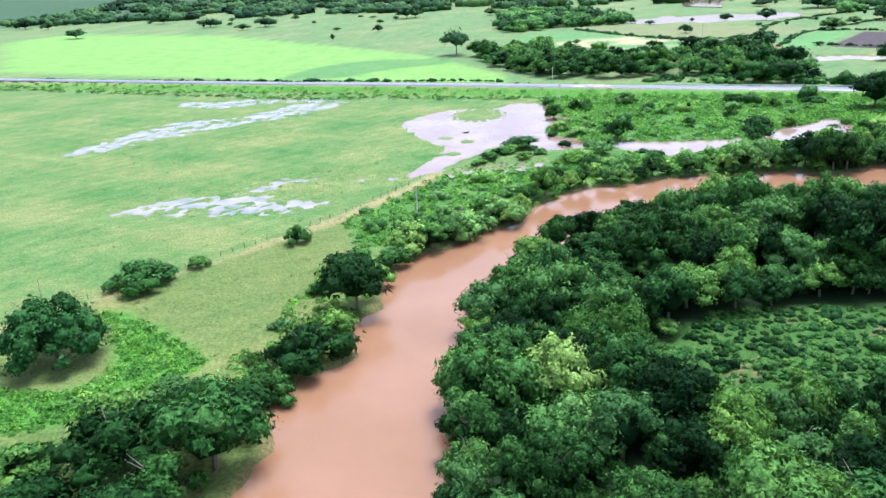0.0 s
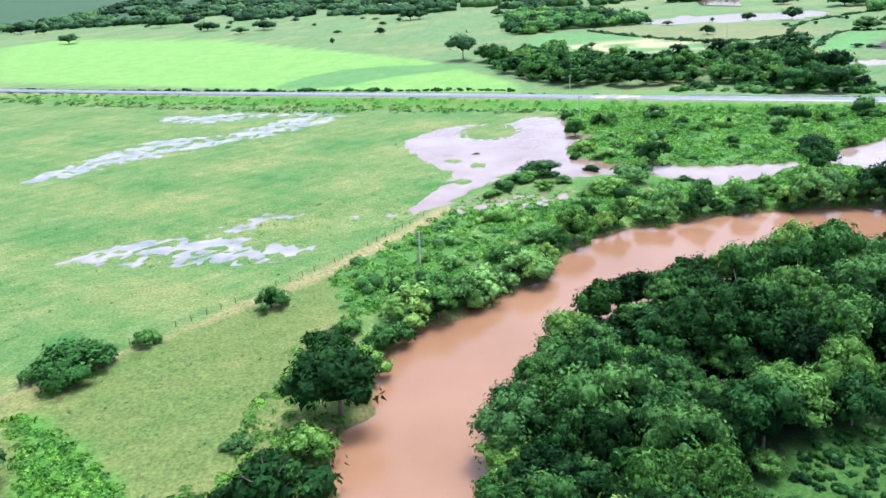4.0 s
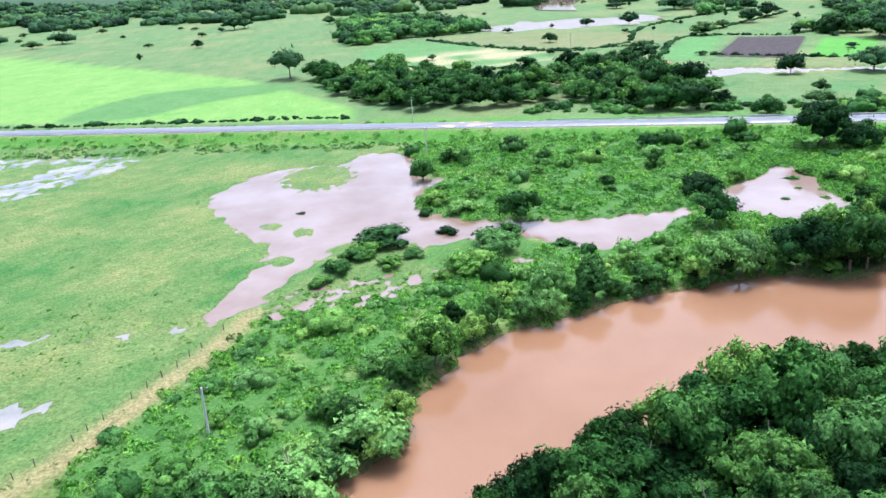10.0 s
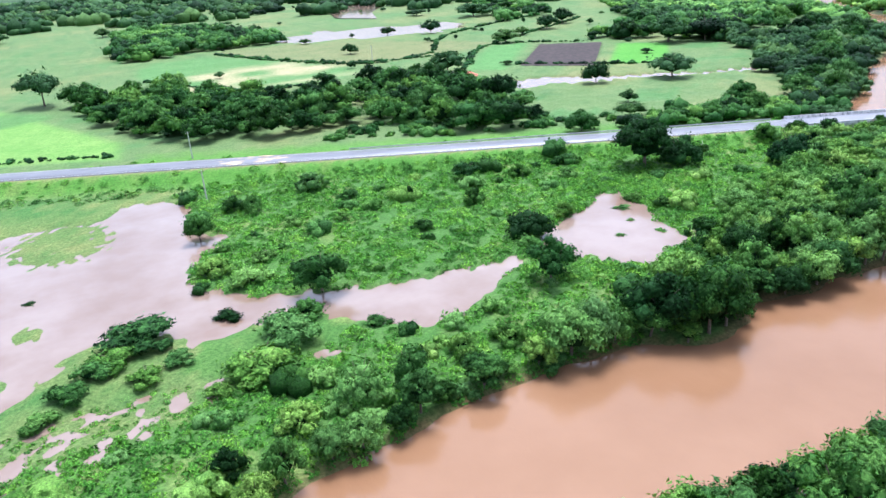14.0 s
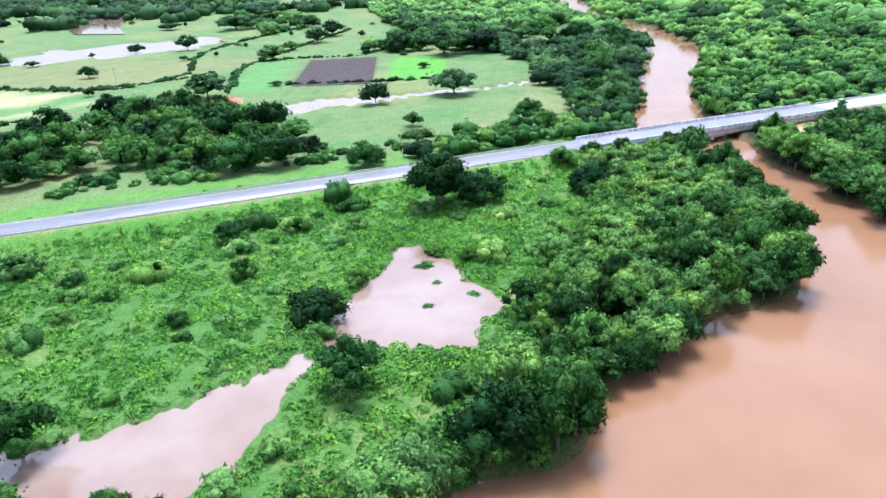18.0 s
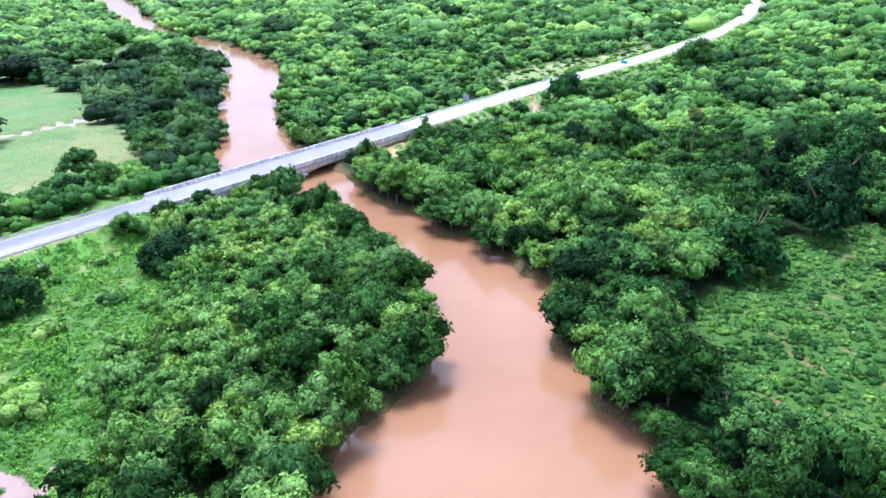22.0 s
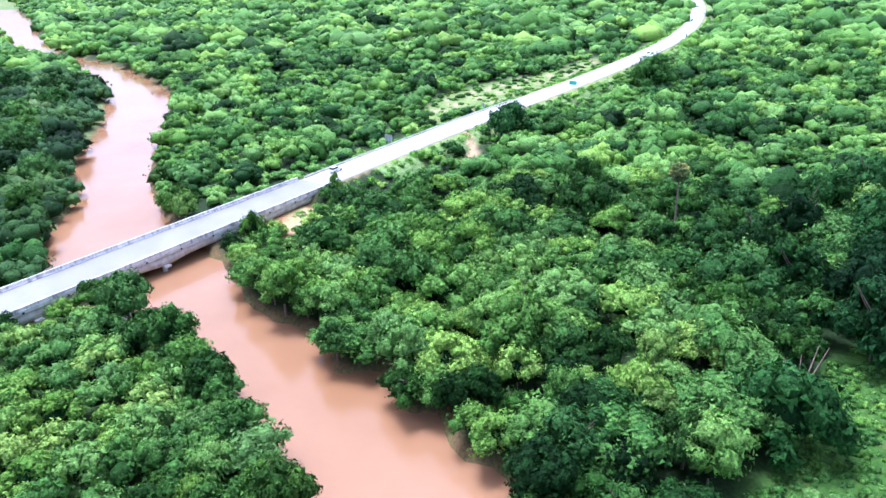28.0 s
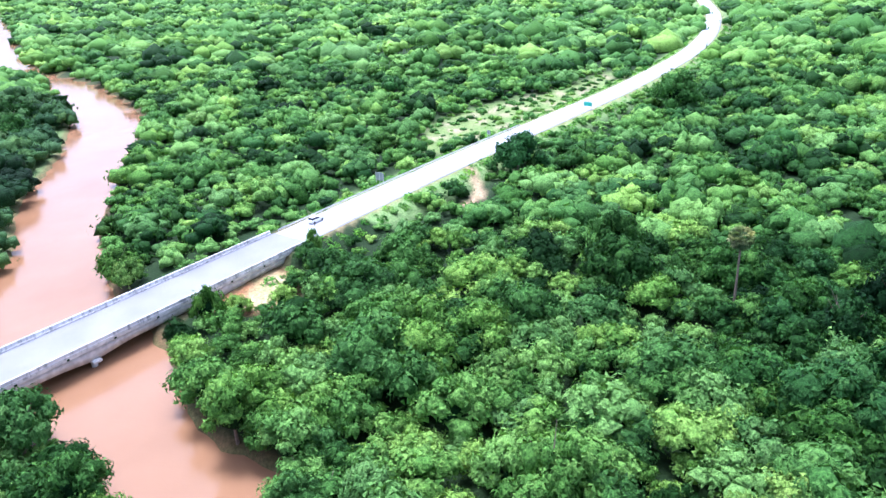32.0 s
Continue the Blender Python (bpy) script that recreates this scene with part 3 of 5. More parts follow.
def dome(level, floor=-0.45):
    """A ball without its underside."""
    v, f = ball(level)
    f = f[v[f][:, :, 2].mean(1) > floor]
    used = np.unique(f)
    to = np.zeros(len(v), int)
    to[used] = np.arange(len(used))
    return v[used], to[f]


BALLS = {0: dome(1, -0.3), 1: dome(1, -0.6)}
HEART = ball(1)


def crown(seed, R, H, lobes, per, leaf, level=1, low=0.25, flat=0.85):
    """A crown of uneven leafy clumps with loose sprays of leaves round a heart painted dark as inner shade, its base at
    the origin.
    """
    r = np.random.default_rng(seed)
    V, F, M, N, L, base = [], [], [], [], [], 0
    bv, bf = BALLS[level]
    small = (1.16 if level else 1.3) / max(lobes, 3) ** 0.45
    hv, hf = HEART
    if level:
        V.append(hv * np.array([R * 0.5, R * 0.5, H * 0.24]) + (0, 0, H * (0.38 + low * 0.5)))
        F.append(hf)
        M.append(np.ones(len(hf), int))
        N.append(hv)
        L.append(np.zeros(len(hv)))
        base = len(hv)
    turn = r.uniform(0, 6.283)
    for i in range(lobes):
        q = math.sqrt((i + r.uniform(0.1, 0.9)) / lobes) * 0.86
        a = turn + i * 2.4 + r.normal(0, 0.35)
        rad = R * small * r.choice([0.6, 0.8, 0.95, 1.1, 1.3]) * r.uniform(0.9, 1.1)
        up = math.sqrt(1 - q * q) * r.uniform(0.35, 1.0) ** 0.4
        if low < 0.08:
            up *= 1 - 0.8 * q ** 3
        z = low * H + max(H * (1 - low) - rad * flat, 0.1) * up
        c = np.array([math.cos(a) * q * R, math.sin(a) * q * R, max(z, rad * 0.35)])
        k1, k2 = r.normal(0, 2.6, 3), r.normal(0, 4.5, 3)
        p1, p2 = r.uniform(0, 6, 2)

        def swell(d):
            return 1 + 0.20 * np.sin(d @ k1 + p1) + 0.14 * np.sin(d @ k2 + p2)
        core = bv * np.array([rad, rad, rad * flat]) * ((0.72 if level else 0.85) * swell(bv) + 0.15 * r.uniform(-1, 1, len(bv)))[:, None] + c
        d = r.normal(0, 1, (per, 3))
        d[:, 2] = np.abs(d[:, 2]) * 0.95 - 0.35
        d /= np.linalg.norm(d, axis=1)[:, None]
        lv, lf = leaves(r, c + d * np.array([rad, rad, rad * flat]) * (r.uniform(0.7 if level else 0.82, 1.2, per) * swell(d))[:, None], d + np.array([0, 0, 0.3]), leaf)
        out = np.repeat(d, 3, axis=0) + 0.25 * (lv - (0, 0, 0.35 * H)) / R + np.repeat(r.normal(0, 0.28, d.shape), 3, axis=0)
        V += [core, lv]
        L.append(np.full(len(core) + len(lv), r.normal(0, 0.09)))
        N += [bv + r.normal(0, 0.1, bv.shape), out / np.linalg.norm(out, axis=1)[:, None]]
        F += [bf + base, lf + base + len(core)]
        M += [np.zeros(len(bf), int), np.zeros(len(lf), int)]
        base += len(core) + len(lv)
    return np.vstack(V), np.vstack(F), np.concatenate(M), np.vstack(N), np.concatenate(L)


def trunk_mesh(seed, h, r0, limbs, spread, mat):
    """A tapered leaning trunk with limbs."""
    r = np.random.default_rng(seed)
    V, F, base = [], [], 0

    def tube(p, rad, sides=6):
        nonlocal base
        for k, (q, w) in enumerate(zip(p, rad)):
            for j in range(sides):
                t = 6.283 * j / sides
                V.append((q[0] + math.cos(t) * w, q[1] + math.sin(t) * w, q[2]))
                if k:
                    o = base + (k - 1) * sides
                    F.append((o + j, o + (j + 1) % sides, o + sides + (j + 1) % sides, o + sides + j))
        base += sides * len(p)
    lean = r.normal(0, 0.06, 2)
    tube([(lean[0] * z, lean[1] * z, z) for z in np.linspace(-0.6, h, 6)], np.linspace(r0 * 1.25, r0 * 0.45, 6))
    for i in range(limbs):
        a, z0 = r.uniform(0, 6.283), h * r.uniform(0.45, 0.9)
        p0 = np.array([lean[0] * z0, lean[1] * z0, z0])
        d = np.array([math.cos(a), math.sin(a), r.uniform(0.6, 1.1)])
        tube([p0 + d * spread * t + np.array([0, 0, 0.25 * spread * t * t]) for t in (0, 0.35, 0.7, 1.0)], np.linspace(r0 * 0.5, r0 * 0.12, 4), 5)
    return mesh_from("trunk", np.array(V), np.array(F), mat)


TREE_KINDS = {}


def tree_kind(name, count, R, H, lobes, per, leaf, mat, low=0.2, flat=0.85, level=1):
    made = []
    for k in range(count):
        s = hash_seed(name, k)
        q = np.random.default_rng(s)
        v, f, inn, nrm, lob = crown(s, R * q.uniform(0.85, 1.15), H * q.uniform(0.88, 1.12), lobes, per, leaf, level, low, flat)
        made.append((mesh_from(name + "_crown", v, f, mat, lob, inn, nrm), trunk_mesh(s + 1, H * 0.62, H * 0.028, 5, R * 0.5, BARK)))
    TREE_KINDS[name] = made


def hash_seed(name, k):
    return sum(ord(c) * (i + 3) for i, c in enumerate(name)) * 31 + k * 97


def plant(kind, x, y, scale, label, category, group, name, turn=None, tall=1.0, sink=0.0):
    """One tree or shrub as a thing: a base with its trunk and its crown."""
    made = TREE_KINDS[kind]
    cm, tm = made[int(rng.integers(len(made)))]
    e = new(name)
    e.location = (x, y, max(ground_at(x, y), -0.3) - sink)
    e.rotation_euler = (0, 0, rng.uniform(0, 6.283) if turn is None else turn)
    e.scale = (scale, scale, scale * tall)
    e.empty_display_size = 0.5
    part("trunk", tm, e)
    part("crown", cm, e)
    return tagged(e, label, category, group)


tree_kind("river_tree", 10, 4.2, 8.0, 15, 135, 0.36, LEAF, 0.10)
tree_kind("deep_tree", 10, 4.2, 8.0, 15, 135, 0.36, LEAF_DEEP, 0.10)
tree_kind("big_tree", 5, 7.0, 10.5, 30, 160, 0.40, LEAF_DEEP, 0.08)
tree_kind("fresh_big_tree", 5, 7.0, 10.5, 30, 160, 0.40, LEAF, 0.08)
tree_kind("bush", 8, 3.0, 4.2, 12, 105, 0.30, LEAF, 0.02, 0.9)
tree_kind("deep_bush", 6, 3.0, 4.2, 12, 105, 0.30, LEAF_DEEP, 0.02, 0.9)
tree_kind("dark_tree", 4, 5.0, 8.0, 20, 150, 0.36, LEAF_DARK, 0.06, 0.95)
tree_kind("mango_tree", 1, 5.0, 7.4, 40, 150, 0.24, LEAF_DARK, 0.04, 0.95)
tree_kind("field_tree", 6, 5.0, 7.0, 16, 44, 0.5, LEAF_FIELD, 0.10, 0.95)
tree_kind("open_tree", 3, 5.0, 8.0, 10, 90, 0.5, LEAF_FIELD, 0.42, 0.9)
KIND_SIZE = {"river_tree": (4.2, 8.0), "bush": (3.0, 4.2), "dark_tree": (5.0, 8.0), "field_tree": (5.0, 7.0), "open_tree": (5.0, 8.0), "big_tree": (7.0, 10.5), "deep_tree": (4.2, 8.0), "fresh_big_tree": (7.0, 10.5), "mango_tree": (5.0, 7.4), "deep_bush": (3.0, 4.2)}


def plant_size(kind, x, y, radius, height, label, group, name="tree"):
    """A tree or shrub of a given radius and height."""
    r, h = KIND_SIZE[kind]
    return plant(kind, x, y, radius / r, label, name, group, name, tall=(height / h) / (radius / r))


def scatter(poly, step, seed, jitter=0.8):
    r = np.random.default_rng(seed)
    lo, hi = poly.min(0), poly.max(0)
    gx, gy = np.meshgrid(np.arange(lo[0], hi[0], step), np.arange(lo[1], hi[1], step))
    P = np.stack([gx.ravel(), gy.ravel()], 1)
    P[:, 0] += (np.floor((P[:, 1] - lo[1]) / step + 0.5) % 2) * step * 0.5
    P += r.uniform(-0.5, 0.5, P.shape) * step * jitter
    return P[inside(P, poly)]


def wood(name, P, sizes, templates, mat, label, seed, category="forest"):
    """Far or countless growth joined into one piece of real geometry."""
    r = np.random.default_rng(seed)
    V, F, T, K, M, N, base = [], [], [], [], [], [], 0
    H = np.maximum(land(P), -0.12)
    low = category in ("weeds", "sedge", "grass")
    patch = 0.5 + (0.12 if low else 0.22) * waves(P, 55, seed) + (0.0 if low else 0.2) * waves(P, 130, seed + 2) + 0.14 * waves(P, 17, seed + 1)
    for k, ((x, y), s, h) in enumerate(zip(P, sizes, H)):
        v, f, inn, nrm, lob = templates[int(r.integers(len(templates)))]
        M.append(inn)
        a = r.uniform(0, 6.283)
        N.append(np.column_stack([nrm[:, 0] * math.cos(a) - nrm[:, 1] * math.sin(a), nrm[:, 0] * math.sin(a) + nrm[:, 1] * math.cos(a), nrm[:, 2]]))
        c, w = math.cos(a) * s, math.sin(a) * s
        V.append(np.column_stack([v[:, 0] * c - v[:, 1] * w + x, v[:, 0] * w + v[:, 1] * c + y, v[:, 2] * s * r.uniform(0.8, 1.2) + h - 0.2]))
        F.append(f + base)
        t = min(max(patch[k] + r.normal(0, 0.1 if low else 0.2), 0.0), 1.0)
        T.append(2.0 + np.clip(t + lob, 0, 1))
        K.append(np.full(len(v), (t * 7.3) % 1.0))
        base += len(v)
    me = mesh_from(name, np.vstack(V), np.vstack(F), mat, np.concatenate(T), np.concatenate(M), np.vstack(N), np.concatenate(K))
    return tagged(new(name, me), label, category, kind="stuff")


def clear_of(P, river=1.5, roads=7.5, ponds=1.0):
    d, _ = away(P, ROAD)
    ok = (d > roads) & (outline(P, RIVER, 30) > river)
    for p in (POND_A, POND_B, POND_C, CLEAR_A, CLEAR_B):
        ok &= outline(P, p, 10) > ponds
    return P[ok]

# ---------------------------------------------------------------- bridge
def box(bm, lo, hi, bevel=0.0):
    """A box between two corners, its edges rounded."""
    m = Matrix.Translation([(a + b) / 2 for a, b in zip(lo, hi)]) @ Matrix.Diagonal([b - a for a, b in zip(lo, hi)] + [1])
    v = bmesh.ops.create_cube(bm, size=1, matrix=m)["verts"]
    if bevel:
        e = list({e for q in v for e in q.link_edges})
        bmesh.ops.bevel(bm, geom=e, offset=bevel, segments=2, affect="EDGES")


def boxes(name, mat, *pairs, bevel=0.03):
    bm = bmesh.new()
    for lo, hi in pairs:
        box(bm, lo, hi, bevel)
    me = bpy.data.meshes.new(name)
    bm.to_mesh(me)
    bm.free()
    me.materials.append(mat)
    return me


def cylinder(name, mat, r0, r1, z0, z1, sides=12, x=0.0, y=0.0):
    bm = bmesh.new()
    bmesh.ops.create_cone(bm, cap_ends=True, segments=sides, radius1=r0, radius2=r1, depth=z1 - z0, matrix=Matrix.Translation((x, y, (z0 + z1) / 2)))
    me = bpy.data.meshes.new(name)
    bm.to_mesh(me)
    bm.free()
    me.materials.append(mat)
    return me


def road_point(x):
    i = int(np.argmin(np.abs(ROAD[:, 0] - x)))
    d = ROAD[min(i + 1, len(ROAD) - 1)] - ROAD[i - 1]
    t = np.interp(x, ROAD[:, 0], ROAD[:, 1])
    return np.array([x, t]), d / np.linalg.norm(d)


pa, pb = road_point(BRIDGE_A)[0], road_point(BRIDGE_B)[0]
SPAN = float(np.linalg.norm(pb - pa))
bridge = new("bridge")
bridge.location = (*pa, 0)
bridge.rotation_euler = (0, 0, math.atan2(pb[1] - pa[1], pb[0] - pa[0]))
tagged(bridge, "long pale concrete road bridge with solid parapets over the brown river", "bridge")
z0 = ROAD_Z
part("deck", boxes("deck", CONCRETE, ((0, -5.9, z0 - 0.42), (SPAN, 5.9, z0 - 0.02))), bridge, "grey concrete deck slab")
part("pavement_surface", boxes("pavement_surface", BRIDGE_ASPHALT, ((-1, -5.2, z0 - 0.015), (SPAN + 1, 5.2, z0 + 0.085)), bevel=0.0), bridge, "pale wet asphalt surface")
for side in (-1, 1):
    y0, y1 = sorted((side * 5.2, side * 5.9))
    bm = bmesh.new()
    box(bm, (0, y0, z0 - 0.05), (SPAN, y1, z0 + 0.35), 0.03)
    yc = side * 5.62
    box(bm, (0, yc - 0.16, z0 + 0.33), (SPAN, yc + 0.16, z0 + 0.95), 0.04)
    me = bpy.data.meshes.new("parapet")
    bm.to_mesh(me)
    bm.free()
    me.materials.append(PARAPET)
    parapet = part("parapet", me, bridge, "whitewashed concrete parapet with damp stains")
    drain = boxes("drain", INNER, ((-0.22, -0.1, z0 - 0.40), (0.22, 0.1, z0 - 0.06)), bevel=0.02)
    for k in range(11):
        d = part("drain", drain, parapet, "dark drain outlet")
        d.location = (4 + k * (SPAN - 8) / 10, side * 5.88, 0)
for y in (-5.2, 0.0, 5.2):
    gv, gf = [], []
    for k in range(49):
        u = SPAN * k / 48
        near_pier = min(abs(u - SPAN * f) for f in (0.02, 0.16, 0.457, 0.75, 0.98))
        depth = 1.55 + 0.65 * math.exp(-(near_pier / 4.5) ** 2)
        gv += [(u, y - 0.3, z0 - 0.42 - depth), (u, y + 0.3, z0 - 0.42 - depth), (u, y + 0.3, z0 - 0.4), (u, y - 0.3, z0 - 0.4)]
        if k:
            o = 4 * (k - 1)
            gf += [(o + i, o + (i + 1) % 4, o + 4 + (i + 1) % 4, o + 4 + i) for i in range(4)]
    gf += [(3, 2, 1, 0), (192, 193, 194, 195)]
    me = mesh_from("girder", np.array(gv), np.array(gf), CONCRETE)
    part("girder", me, bridge, "pale haunched concrete girder")
for f in (0.16, 0.457, 0.75):
    pier = part("pier", boxes("pier", CONCRETE, ((SPAN * f - 0.8, -6.3, z0 - 2.95), (SPAN * f + 0.8, 6.3, z0 - 2.45)), bevel=0.08), bridge, "concrete pier cap on round columns")
    for y in (-4.8, 0.0, 4.8):
        part("column", cylinder("column", CONCRETE, 0.55, 0.5, -2.5, z0 - 2.9, 16, SPAN * f, y), pier)
for u in (-1.2, SPAN + 0.2):
    part("abutment", boxes("abutment", CONCRETE, ((u, -5.9, -0.5), (u + 1.0, 5.9, z0 - 0.45)), bevel=0.05), bridge, "concrete abutment wall")

# guard rails on the approaches


def guard_rail(x0, x1, side, label):
    rail = new("guard_rail")
    p0, d0 = road_point(x0)
    rail.location = (*p0, ROAD_Z)
    tagged(rail, label, "guard rail")
    xs = np.arange(x0, x1, 3.2)
    pts = []
    for x in xs:
        p, d = road_point(x)
        nrm = np.array([-d[1], d[0]])
        pts.append(p + nrm * side * 5.15)
    pts = np.array(pts)
    rel = pts - p0
    me = ribbon(rel, [(-0.02, 0.32), (0.05, 0.40), (-0.02, 0.48), (-0.02, 0.54), (0.05, 0.62), (-0.02, 0.70)], STEEL, "beam")
    sol = part("beam", me, rail, "pale galvanised steel beam")
    sol.modifiers.new("thickness", "SOLIDIFY").thickness = 0.02
    post = boxes("post", STEEL, ((-0.06, -0.08, -0.5), (0.06, 0.08, 0.66)), bevel=0.01)
    for q in rel:
        o = part("post", post, rail)
        o.location = (q[0], q[1], -0.02)


guard_rail(104, 232, 1, "pale galvanised guard rail beside the highway")
guard_rail(318, 420, 1, "pale guard rail beyond the bridge")

# painted edge lines and the dirt turning beside the road
PAINT = plain("worn_white_paint", (0.62, 0.62, 0.58), 0.6, 0, 0.25, 1.0)
for off in (-4.1, 4.1):
    ln = ribbon(ROAD[(ROAD[:, 0] > -340) & (ROAD[:, 0] < 840)], [(off - 0.07, ROAD_Z + 0.024), (off + 0.07, ROAD_Z + 0.024)], PAINT, "edge_line")
    o = new("trim_edge_line", ln)
    tagged(o, "worn white edge line on the wet asphalt", "road marking", kind="structure")

# ---------------------------------------------------------------- trees by the water and in the fields
RIVERSIDE = "leafy green broadleaf tree in dense riverside woods"
# x, y, radius, height
LEFT_TREES = [(-71, 118, 10.2, 14.5), (-17, 132, 6.3, 12.5), (-32, 83, 7.1, 12.0), (-45, 83, 6.9, 11.0), (-58, 80, 6.4, 7.0), (-40, 68, 6.0, 9.0)]
LEFT_DEEP = [(-37, 93, 5.0, 8.0), (-49, 91, 5.0, 8.0), (-37, 76, 6.0, 9.0), (-52, 72, 6.0, 8.0), (-30, 92, 4.5, 8.0), (-66, 76, 5.5, 7.0), (-44, 100, 3.5, 5.0)]
LEFT_BUSHES = [(-67, 150, 7.0, 7.0), (-57, 159, 2.6, 3.2), (-36, 172, 3.3, 5.4), (-22, 150, 5.0, 6.5), (-23, 111, 6.5, 8.0), (-6, 163, 6.5, 7.0), (6, 171, 6.5, 7.0), (16, 178, 6.0, 7.0), (-30, 104, 4.0, 5.0),
               (-36, 97, 4.5, 6.5), (-14, 143, 4.2, 5.5), (-20, 122, 4.0, 5.0), (-27, 101, 4.0, 5.0), (-19, 158, 3.0, 3.0), (-26, 140, 2.4, 2.6), (-31, 125, 2.0, 2.0), (-11, 152, 4.2, 5.2), (-33, 112, 2.4, 2.2), (-25, 118, 3.6, 4.0)]
SHORE_SHRUBS = [(22, 249, 3.5, 3.0), (18, 244, 3.0, 2.6), (14, 239, 2.6, 2.0), (36, 246, 3.0, 2.0), (30, 243, 3.2, 2.4), (60, 250, 3.2, 3.4), (40, 233, 2.4, 2.0), (70, 240, 2.6, 2.2), (60, 282, 3.0, 2.6), (66, 272, 2.6, 2.4), (72, 300, 2.2, 2.8),
                (98, 278, 2.6, 2.6), (84, 296, 2.0, 2.4), (140, 300, 3.2, 4.0), (150, 290, 2.6, 3.2), (160, 300, 2.4, 3.0), (92, 312, 2.4, 3.2), (196, 284, 2.2, 2.6)]
POOL_SHRUBS = [(117, 261, 5.5, 6.5), (66, 316, 2.9, 5.5), (31, 257, 7.0, 3.8), (26, 252, 4.5, 3.4), (48, 236, 6.0, 5.0), (54, 243, 5.5, 5.0), (47, 259, 2.6, 2.0), (62, 321, 3.3, 4.3), (105, 300, 1.8, 4.5),
               (117, 286, 2.8, 4.9), (86, 326, 4.3, 5.4), (131, 266, 2.9, 3.2), (59, 217, 3.3, 4.7), (49, 281, 4.0, 3.6), (55, 272, 4.2, 3.6), (153, 265, 2.8, 2.4), (154, 256, 2.6, 2.2), (134, 248, 1.2, 0.9),
               (142, 254, 1.0, 0.8), (146, 262, 1.8, 0.9), (12, 290, 1.6, 0.8)]
DARK_TREES = [(66, 259, 4.8, 9.0), (106, 236, 4.6, 9.5), (126, 306, 3.9, 5.7), (173, 284, 10.0, 14.0), (183, 280, 6.5, 10.0), (50, 305, 3.3, 7.5), (110, 209, 5.7, 11.5), (121, 209, 5.2, 10.5), (207, 261, 6.8, 10.0),
              (185, 329, 5.8, 8.0), (186, 359, 3.7, 6.0)]
FIELD_A = [(212, 480, 10.4, 11.3), (246, 398, 5.5, 11.5), (279, 384, 10.2, 11.0), (201, 598, 4.8, 8.0), (265, 684, 6.6, 9.0), (291, 658, 7.4, 11.0), (296, 556, 9.9, 9.0), (326, 582, 5.6, 8.0), (358, 597, 9.0, 13.0),
           (388, 619, 8.1, 12.0), (357, 507, 9.1, 12.0), (359, 471, 12.3, 15.0), (380, 462, 13.0, 16.0), (379, 744, 16.0, 14.0), (352, 811, 8.9, 7.7), (115, 941, 12.8, 14.0), (-33, 981, 14.0, 15.0), (71, 938, 7.6, 9.0)]
FIELD_B = [(-220, 1000, 12.7, 15.0), (-311, 1065, 12.9, 15.0), (-434, 1233, 15.2, 18.0), (-510, 1535, 16.3, 17.0), (-241, 963, 11.5, 8.0), (-719, 1348, 16.0, 18.0), (-652, 1294, 12.3, 13.0), (-476, 1013, 14.0, 16.0),
           (-618, 1645, 15.0, 16.0), (-58, 803, 5.6, 7.5), (-22, 993, 10.0, 13.0), (-60, 1248, 11.6, 15.0), (74, 950, 6.7, 7.0), (-41, 1286, 14.0, 16.0), (25, 1233, 8.6, 14.0), (228, 355, 4.0, 5.0), (212, 335, 5.0, 6.5)]
for k, (x, y, r, h) in enumerate(LEFT_TREES):
    plant_size("mango_tree" if k == 0 else "deep_tree" if y < 90 else "river_tree", x, y, r, h, "broad dense dark mango tree in the pasture" if k == 0 else "tall leafy tree by the river bank", "bank trees")
for x, y, r, h in LEFT_BUSHES:
    plant_size("dark_tree" if x == -67 else "bush", x, y, r, h, "bushy green tree spreading over the river bank", "bank shrubs", "shrub")
for x, y, r, h in LEFT_DEEP:
    plant_size("dark_tree" if y < 80 else "deep_tree", x, y, r, h, "deep green tree crowding the river bank", "bank trees")
for x, y, r, h in POOL_SHRUBS + SHORE_SHRUBS:
    plant_size("bush", x, y, r, h, "rounded green shrub beside the flood pool", "pool shrubs", "shrub")
for x, y, r, h in DARK_TREES:
    plant_size("dark_tree" if x > 180 else "big_tree" if r > 9 else "deep_tree", x, y, r, h, "dark green tree standing among lush weeds", "dark trees")
plant_size("open_tree", 17, 551, 9.5, 18.0, "lone tall tree with an open crown in the pasture", "field trees")
for x, y, r, h in FIELD_A + FIELD_B:
    plant_size("field_tree", x, y, r, h, "dark rounded tree standing in the far pasture", "field trees")


def bank_row(line, step, lo, hi):
    """Points beside a bank, on its left for a rising line."""
    d = np.gradient(line, axis=0)
    nrm = np.column_stack([-d[:, 1], d[:, 0]]) / np.linalg.norm(d, axis=1)[:, None]
    seg = np.concatenate([[0], np.cumsum(np.linalg.norm(np.diff(line, axis=0), axis=1))])
    out = []
    for s in np.arange(0, seg[-1], step):
        i = min(int(np.searchsorted(seg, s)), len(line) - 1)
        out.append(line[i] + nrm[i] * rng.uniform(lo, hi))
    return np.array(out)


NAMED = []


def add_trees(P, kind, lo, hi, label, group, name="riverside_tree"):
    for x, y in P:
        s = rng.uniform(lo, hi) * (1.2 if rng.uniform() > 0.88 else 1.0)
        if away(np.array([(x, y)]), ROAD)[0][0] < 7.0 + 4.6 * s:
            continue
        NAMED.append((x, y))
        plant(kind, x, y, s, label, "shrub" if name == "shrub" else "tree", group, name, tall=rng.uniform(0.65, 1.45))


